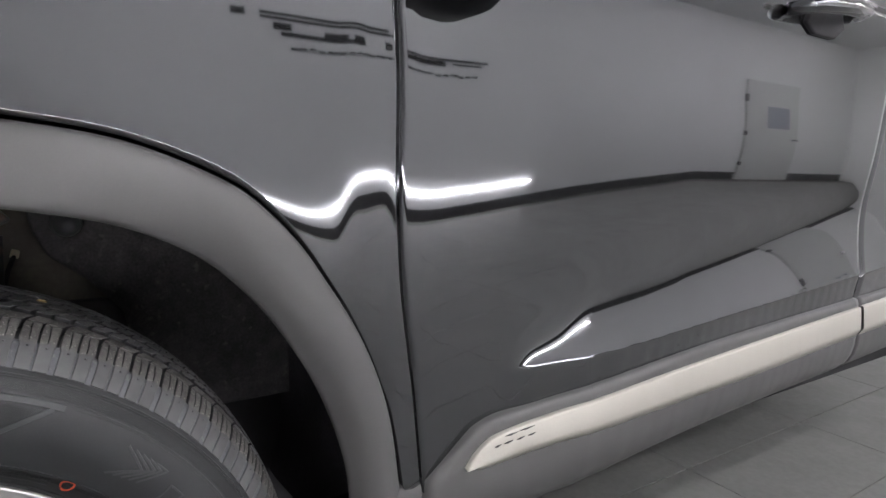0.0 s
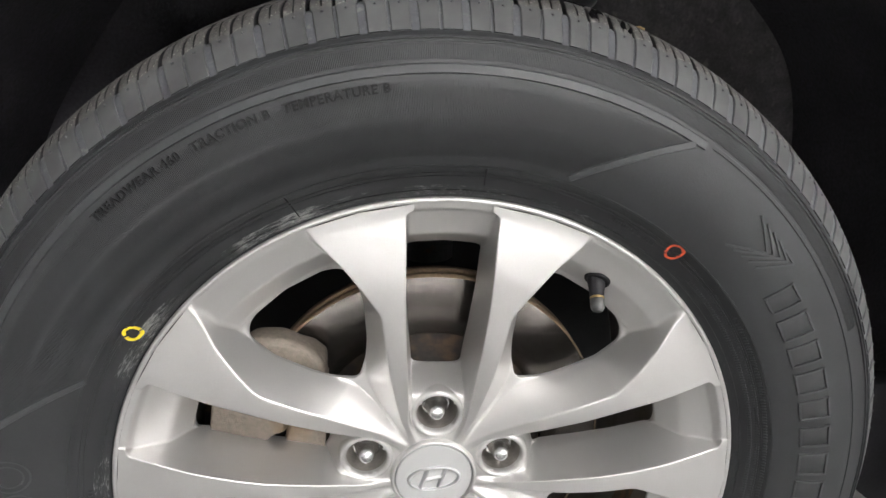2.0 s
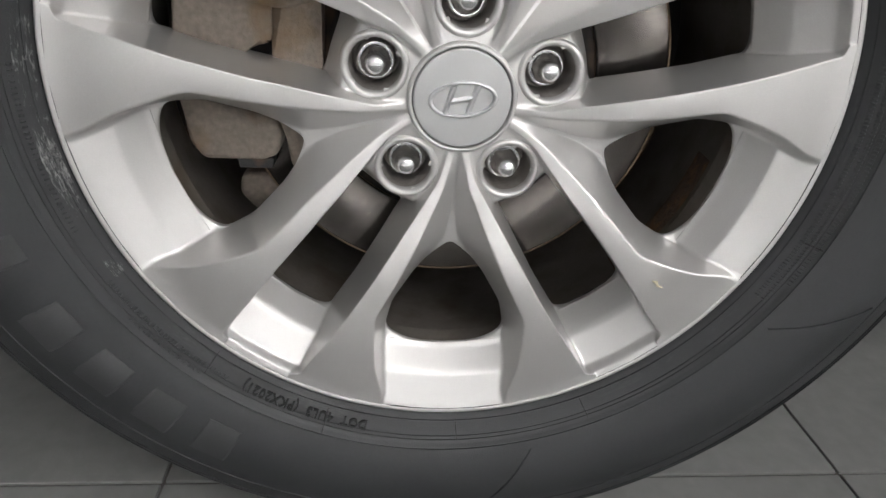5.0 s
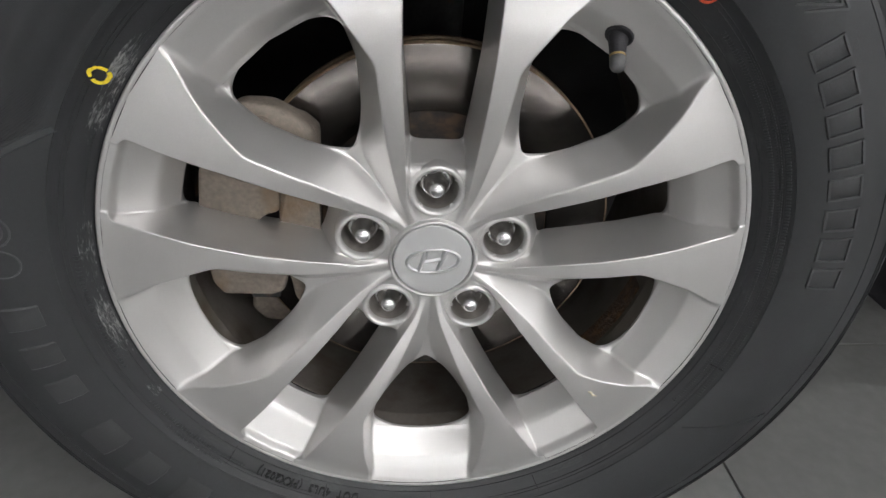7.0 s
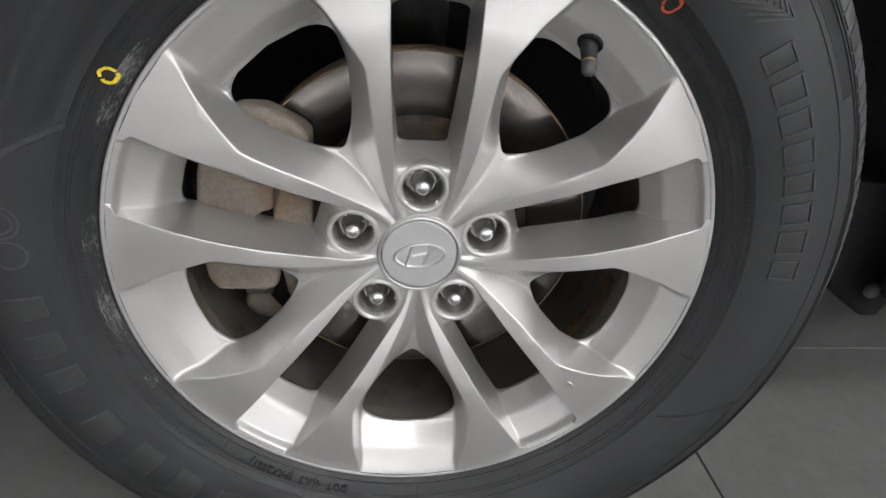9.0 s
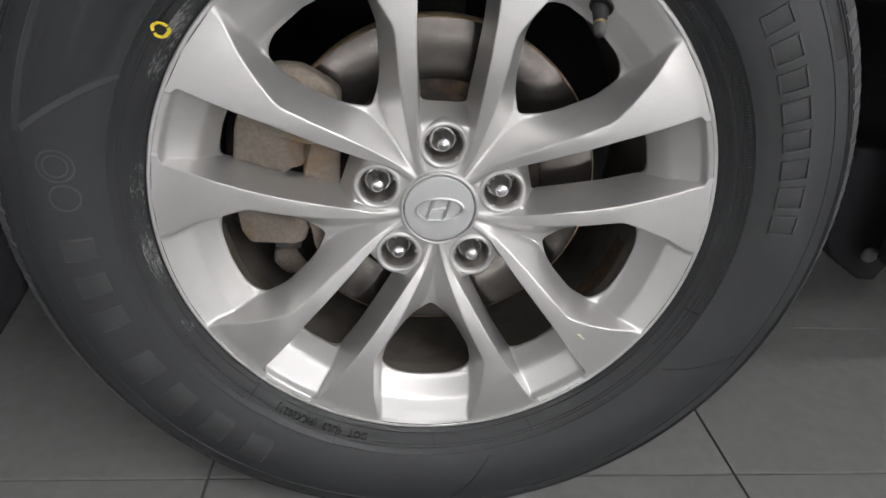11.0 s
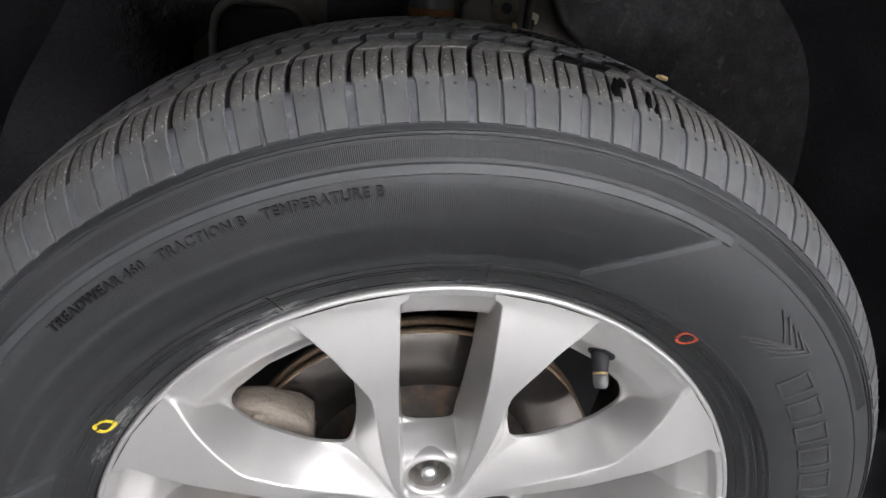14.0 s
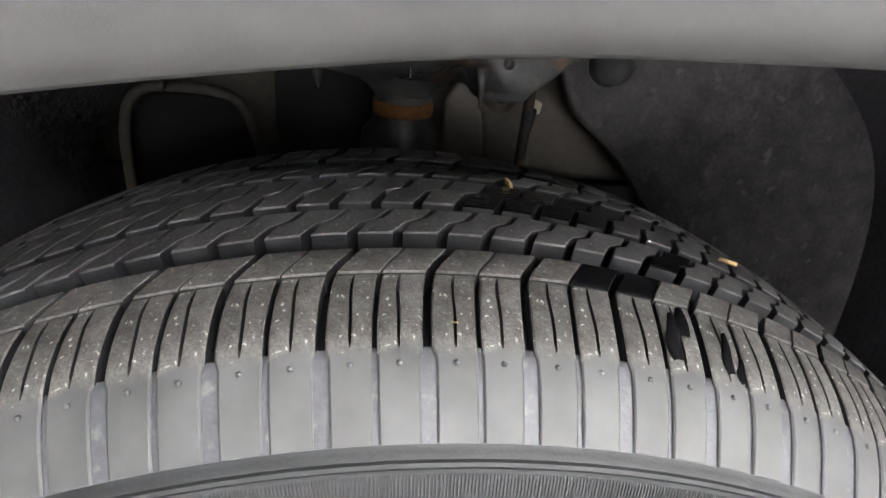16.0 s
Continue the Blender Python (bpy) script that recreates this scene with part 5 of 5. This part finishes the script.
part("clip", tube([(0.447, 0.032, 0.3092), (0.447, 0.027, 0.3092), (0.447, 0.025, 0.3092)], [0.0085, 0.0085, 0.004], 16), M_VALVECAP, flap, "round plastic clip")
for k, (x, z) in enumerate(((0.467, 0.381), (0.470, 0.47))):
    part("liner_clip", tube([(x, 0.040, z), (x - 0.006, 0.036, z)], [0.0075, 0.005], 14), M_VALVECAP, liner, "small round liner clip")


# ---------------------------------------------------------------- painted side of the car
SEAM = [(0.40, 0.505), (0.466, 0.496), (0.592, 0.478), (0.721, 0.457), (0.827, 0.448), (0.948, 0.444), (1.0, 0.440), (1.15, 0.430)]
SEAM_2 = [(0.40, 1.49), (0.60, 1.495), (0.70, 1.502), (0.80, 1.512), (0.95, 1.53), (1.15, 1.56)]


def lift_line(x):
    zb = ramp(x, [(0.60, 0.600), (0.64, 0.590), (0.80, 0.594), (1.115, 0.6165), (1.51, 0.649), (2.6, 0.73)])
    za = ramp(x, [(0.60, 0.606), (0.636, 0.612), (0.70, 0.628), (0.76, 0.652), (0.90, 0.665), (1.146, 0.694), (1.58, 0.755), (2.6, 0.86)])
    return max(za, zb + 0.004), zb


def facing(x, z):
    """How far the paint faces down (+) or up (-), as a slope."""
    base = ramp(z, [(0.45, 0.045), (0.75, 0.045), (0.83, 0.030), (0.90, 0.0), (0.95, -0.006), (1.0, -0.009), (1.06, -0.011), (1.15, -0.013)])
    base += 0.052 * min(1.0, max(0.0, (x - 0.5) / 0.45)) * min(1.0, max(0.0, (0.95 - z) / 0.1)) - 0.008
    base -= 0.009 * math.exp(-((x - 0.5) / 0.16) ** 2) * min(1.0, max(0.0, (x - 0.446) / 0.03))
    # a crease in the fender ahead of the door seam
    if x < 0.4465 and z < 0.93:
        u = min(1.0, max(0.0, (x - 0.383) / 0.028))
        base += 0.018 * u * u * (3 - 2 * u) * (1 - 0.5 * max(0.0, (x - 0.437) / 0.0095))
    w = min(1.0, max(0.0, (x - 0.59) / 0.07))
    w = w * w * (3 - 2 * w)
    za, zb = lift_line(x)
    if zb <= z < za + 0.09 and w > 0:
        lifted = ramp(z, [(zb, -0.27), (zb + 0.45 * (za - zb) + 0.004, -0.19), (za + 0.008, -0.09), (za + 0.045, 0.03), (za + 0.09, base)])
        return base + w * (lifted - base)
    if z < zb and w > 0:
        return base + w * (0.10 - base)
    return base


COLUMN = {}


def column(x, z):
    key = round(x, 4)
    if key not in COLUMN:
        zs = [0.40 + 0.0025 * k for k in range(302)]
        f = [facing(x, q) for q in zs]
        i0 = min(range(len(zs)), key=lambda i: abs(zs[i] - 0.90))
        ys = [0.0] * len(zs)
        for i in range(i0, len(zs) - 1):
            ys[i + 1] = ys[i] - 0.0025 * (f[i] + f[i + 1]) / 2
        for i in range(i0, 0, -1):
            ys[i - 1] = ys[i] + 0.0025 * (f[i] + f[i - 1]) / 2
        COLUMN[key] = ys
    ys = COLUMN[key]
    p = min(max((z - 0.40) / 0.0025, 0), 300)
    i = int(p)
    return ys[i] + (ys[i + 1] - ys[i]) * (p - i)


def side_y(x, z):
    """Depth of the painted side, integrated down and up from its widest line."""
    step = 0.006
    k = math.floor(x / step)
    f = x / step - k
    y = column(k * step, z) * (1 - f) + column((k + 1) * step, z) * f
    dx, dz = x - AX, z - AZ
    a = math.degrees(math.atan2(dz, dx))
    d = math.hypot(dx, dz) - arch_at(OUTER, a)
    haunch = 0.0030 * math.exp(-((d - 0.0) / 0.05) ** 2)
    return -0.066 + y - haunch


def grid_part(name, fn, nu, nv, mat, parent, label, thick=0.0):
    verts = [fn(i / nu, j / nv) for i in range(nu + 1) for j in range(nv + 1)]
    w = nv + 1
    faces = [(i * w + j, i * w + j + 1, (i + 1) * w + j + 1, (i + 1) * w + j) for i in range(nu) for j in range(nv)]
    if thick:
        # turn the border inwards
        border = [i * w for i in range(nu + 1)] + [nu * w + j for j in range(1, w)] + [i * w + nv for i in range(nu - 1, -1, -1)] + [j for j in range(nv - 1, 0, -1)]
        base = len(verts)
        verts += [(verts[k][0], verts[k][1] + thick, verts[k][2]) for k in border]
        n = len(border)
        faces += [(border[k], border[(k + 1) % n], base + (k + 1) % n, base + k) for k in range(n)]
    return mesh_part(name, verts, faces, mat, parent, label)


def fender_at(u, v):
    a = 14.5 + 167 * u
    ro = arch_at(OUTER, a) + 0.0035
    c, s = math.cos(radians(a)), math.sin(radians(a))
    r = 2.0
    for _ in range(60):
        x, z = AX + r * c, AZ + r * s
        if x > ramp(z, SEAM) - 0.0025 or z > 1.14 or x < -0.95:
            r -= 0.03
        else:
            break
    lo, hi = r, r + 0.03
    for _ in range(14):
        m = (lo + hi) / 2
        x, z = AX + m * c, AZ + m * s
        if x > ramp(z, SEAM) - 0.0025 or z > 1.14 or x < -0.95:
            hi = m
        else:
            lo = m
    r = ro + max(0.0006, lo - ro) * v
    x, z = AX + r * c, AZ + r * s
    return (x, side_y(x, z), z)


def door_at(seam_a, seam_b):
    def at(u, v):
        z = 0.462 + (1.14 - 0.462) * v
        x0, x1 = ramp(z, seam_a) + 0.0025, ramp(z, seam_b) - 0.0025
        x = x0 + (x1 - x0) * u
        return (x, side_y(x, z), z)
    return at


fender = grid_part("front_fender", fender_at, 170, 60, M_PAINT, car, "glossy dark grey painted front fender", 0.02)
front_door = grid_part("front_door", door_at(SEAM, SEAM_2), 130, 150, M_PAINT, car, "glossy dark grey painted front door", 0.03)
rear_door = grid_part("rear_door", door_at(SEAM_2, [(0.4, 2.6), (1.2, 2.6)]), 60, 110, M_PAINT, car, "glossy dark grey painted rear door", 0.03)
grid_part("body_shell", lambda u, v: (-0.95 + 3.55 * u, 0.012, 0.44 + 0.75 * v) if not (-0.43 < -0.95 + 3.55 * u < 0.47) else (-0.95 + 3.55 * u, 0.012, 0.87 + 0.32 * v), 90, 4, M_BLACK, car, "dark body shell behind the panels")
box_part("upper_body", (-0.95, 2.6, 0.05, 1.7, 0.90, 1.2), M_PAINT, car, "painted upper body", bevel=0.06)
box_part("underbody", (-0.95, 2.6, 0.40, 1.7, 0.20, 0.94), M_BLACK, car, "dark underbody")
# unseen box, added to block light of the north lamps under the car
box_part("far_side", (-0.95, 2.6, 1.66, 1.72, 0.15, 1.0), M_BLACK, car, "unseen box on the far side that keeps light from under the car", bevel=0.02)
box_part("rear_underbody", (0.80, 2.6, 0.08, 0.40, 0.33, 0.60), M_BLACK, car, "dark sill box")
box_part("front_underbody", (-0.95, -0.56, 0.05, 0.40, 0.22, 0.90), M_BLACK, car, "dark front box")


# lower cladding of the doors, with a bright strip let into it
def clad_top(x):
    return ramp(x, [(0.44, 0.487), (0.49, 0.480), (0.515, 0.494), (0.545, 0.517), (0.570, 0.534), (0.600, 0.5405), (0.65, 0.5440), (0.8055, 0.5565), (1.0765, 0.5775), (1.417, 0.597), (2.6, 0.66)])


def clad(x0, x1, name, label, deep=0.95, back=0.0):
    def at(u, v):
        x = x0 + (x1 - x0) * u
        top = clad_top(x)
        rows = [(0.0, 0.010), (0.0, -0.002), (-0.004, -0.0065), (-0.012, -0.0085), (-0.030, -0.0100), (-0.062, -0.0100), (-0.075, -0.0125), (-0.095, -0.0120), (-0.130, -0.0080), (-0.165, 0.000), (-0.195, 0.014), (-0.225, 0.040)]
        dz, dy = rows[round(v * (len(rows) - 1))]
        dz = dz if dz > -0.1 else -0.1 + (dz + 0.1) * deep
        return (x, min(-0.0600, side_y(x, top + 0.01) - 0.001) + dy + back, top + dz)
    return grid_part(name, at, 90, 11, M_CLAD, car, label, 0.03)


clad(0.4600, 0.4935, "fender_cladding", "grey plastic cladding below the fender", 0.35, 0.007)
clad(0.4985, 1.494, "door_cladding", "grey plastic cladding of the front door", 0.52)
clad(1.500, 2.6, "door_cladding", "grey plastic cladding of the rear door", 0.52)


def strip_at(x0, x1):
    def at(u, v):
        x = x0 + (x1 - x0) * u
        zt = ramp(x, [(0.547, 0.4912), (0.5626, 0.5085), (0.587, 0.5215), (0.65, 0.5285), (0.8075, 0.5402), (1.08, 0.5590), (1.444, 0.5835), (2.6, 0.655)])
        zb = ramp(x, [(0.547, 0.4896), (0.577, 0.4825), (0.654, 0.4862), (0.814, 0.4904), (1.092, 0.5006), (1.46, 0.5240), (2.6, 0.585)])
        rows = [(zt, -0.062), (zt - 0.001, -0.0735), (zt - 0.004, -0.0755), (zb + 0.32 * (zt - zb), -0.0800), (zb + 0.26 * (zt - zb), -0.0800), (zb + 0.01 * (zt - zb), -0.0725), (zb, -0.062)]
        z, y = rows[round(v * 6)]
        return (x, y + min(0.0, side_y(x, clad_top(x) + 0.01) + 0.059), z)
    return at


grid_part("side_moulding", strip_at(0.547, 1.490), 80, 6, M_MOULD, car, "champagne metal side moulding with a scuffed tip")
grid_part("side_moulding", strip_at(1.502, 2.6), 40, 6, M_MOULD, car, "champagne metal side moulding of the rear door")

for x, z, w in ((0.599, 0.5215, 0.020), (0.622, 0.5235, 0.024), (0.583, 0.5110, 0.010), (0.598, 0.5122, 0.014), (0.618, 0.5128, 0.012), (0.636, 0.5138, 0.012)):
    part("scuff", tube([(x, -0.0795, z), (x + 0.4 * w, -0.0803, z + 0.0006), (x + w, -0.0797, z + 0.0016)], [0.0004, 0.0012, 0.0004], 6), M_SKIRT, car, "dark scuff on the moulding tip")

# door handle and the underside of the mirror
handle = part("door_handle", tube([(1.13, -0.070, 1.095), (1.17, -0.098, 1.104), (1.25, -0.106, 1.112), (1.32, -0.098, 1.116), (1.36, -0.070, 1.118)], [0.010, 0.0125, 0.0135, 0.0125, 0.010], 14), M_PAINT, front_door, "grey door handle")
part("handle_trim", tube([(1.15, -0.104, 1.112), (1.25, -0.119, 1.121), (1.34, -0.104, 1.126)], 0.0045, 8), M_CHROME, front_door, "chrome handle trim")
part("handle_cup", rounded(bmesh.new(), [(1.19, 1.085), (1.22, 1.070), (1.29, 1.070), (1.32, 1.090), (1.30, 1.125), (1.21, 1.120)], -0.071, -0.04, 0.004), M_BLACK, front_door, "dark recess behind the handle")
mirror = part("side_mirror", tube([(0.60, -0.06, 1.09), (0.60, -0.11, 1.085), (0.60, -0.16, 1.085), (0.605, -0.22, 1.095), (0.61, -0.28, 1.11)], [0.025, 0.03, 0.055, 0.062, 0.03], 20), M_BLACK, car, "black underside of the door mirror")

# bits caught on the tread, and wet blocks beside them
for at, s, turn in (((0.1421, 0.067, 0.7035), 0.0042, 20), ((0.0448, 0.0953, 0.7258), 0.0030, 70), ((0.0077, -0.0058, 0.7185), 0.0010, 0)):
    bm = rounded(bmesh.new(), [(-1.0 * s, -0.5 * s), (0.1 * s, -0.75 * s), (1.0 * s, -0.1 * s), (0.5 * s, 0.7 * s), (-0.6 * s, 0.6 * s)], -0.2 * s, 0.2 * s, 0.08 * s)
    ob = tagged(part("dry_leaf", bm, M_LEAF), "small dry leaf scrap lying on the tyre tread", "leaf", group="leaf scraps")
    ob.matrix_basis = Matrix.Translation(at) @ Matrix.Rotation(radians(turn), 4, "Y") @ Matrix.Rotation(radians(70), 4, "X")
for ob in list(scene.objects):
    if ob.parent == wheel and ob.name.startswith("tread_block"):
        c = ob.data.vertices[0].co
        y = sum(v.co.y for v in ob.data.vertices) / len(ob.data.vertices)
        a = math.degrees(math.atan2(sum(v.co.z for v in ob.data.vertices), sum(v.co.x for v in ob.data.vertices))) - math.degrees(ob.rotation_euler[1])
        a %= 360
        lo = ramp(y, [(0.02, 78), (0.05, 77), (0.08, 80), (0.11, 78)])
        if lo - 4 < a < lo + 5 and random.random() < 0.62:
            ob.material_slots[0].link = "OBJECT"
            ob.material_slots[0].material = M_WET
for a, r0, r1, w in ((76.9, 0.3600, 0.3668, 0.0042), (76.2, 0.3640, 0.3676, 0.0050), (73.6, 0.3598, 0.3660, 0.0030), (72.9, 0.3586, 0.3628, 0.0022)):
    bm = bmesh.new()
    rows = []
    for k in range(9):
        u = k / 8
        r = r0 + (r1 - r0) * u
        y = ramp(r, SHOULDER) - 0.0004
        half = 1.5 * w * (0.35 + 0.65 * math.sin(math.pi * min(1.0, 0.12 + u * 0.9))) / r * 28
        rows.append([bm.verts.new(polar(r + up, a + lean(y) + 0.10 * math.sin(5 * u) + side * half, y)) for side, up in ((-1, 0.0001), (-0.7, 0.0009), (0.7, 0.0009), (1, 0.0001))])
    for q0, q1 in zip(rows, rows[1:]):
        for i in range(3):
            bm.faces.new((q0[i], q0[i + 1], q1[i + 1], q1[i]))
    bmesh.ops.recalc_face_normals(bm, faces=bm.faces)
    part("wet_streak", bm, M_WET, wheel, "black wet streak on the tread")
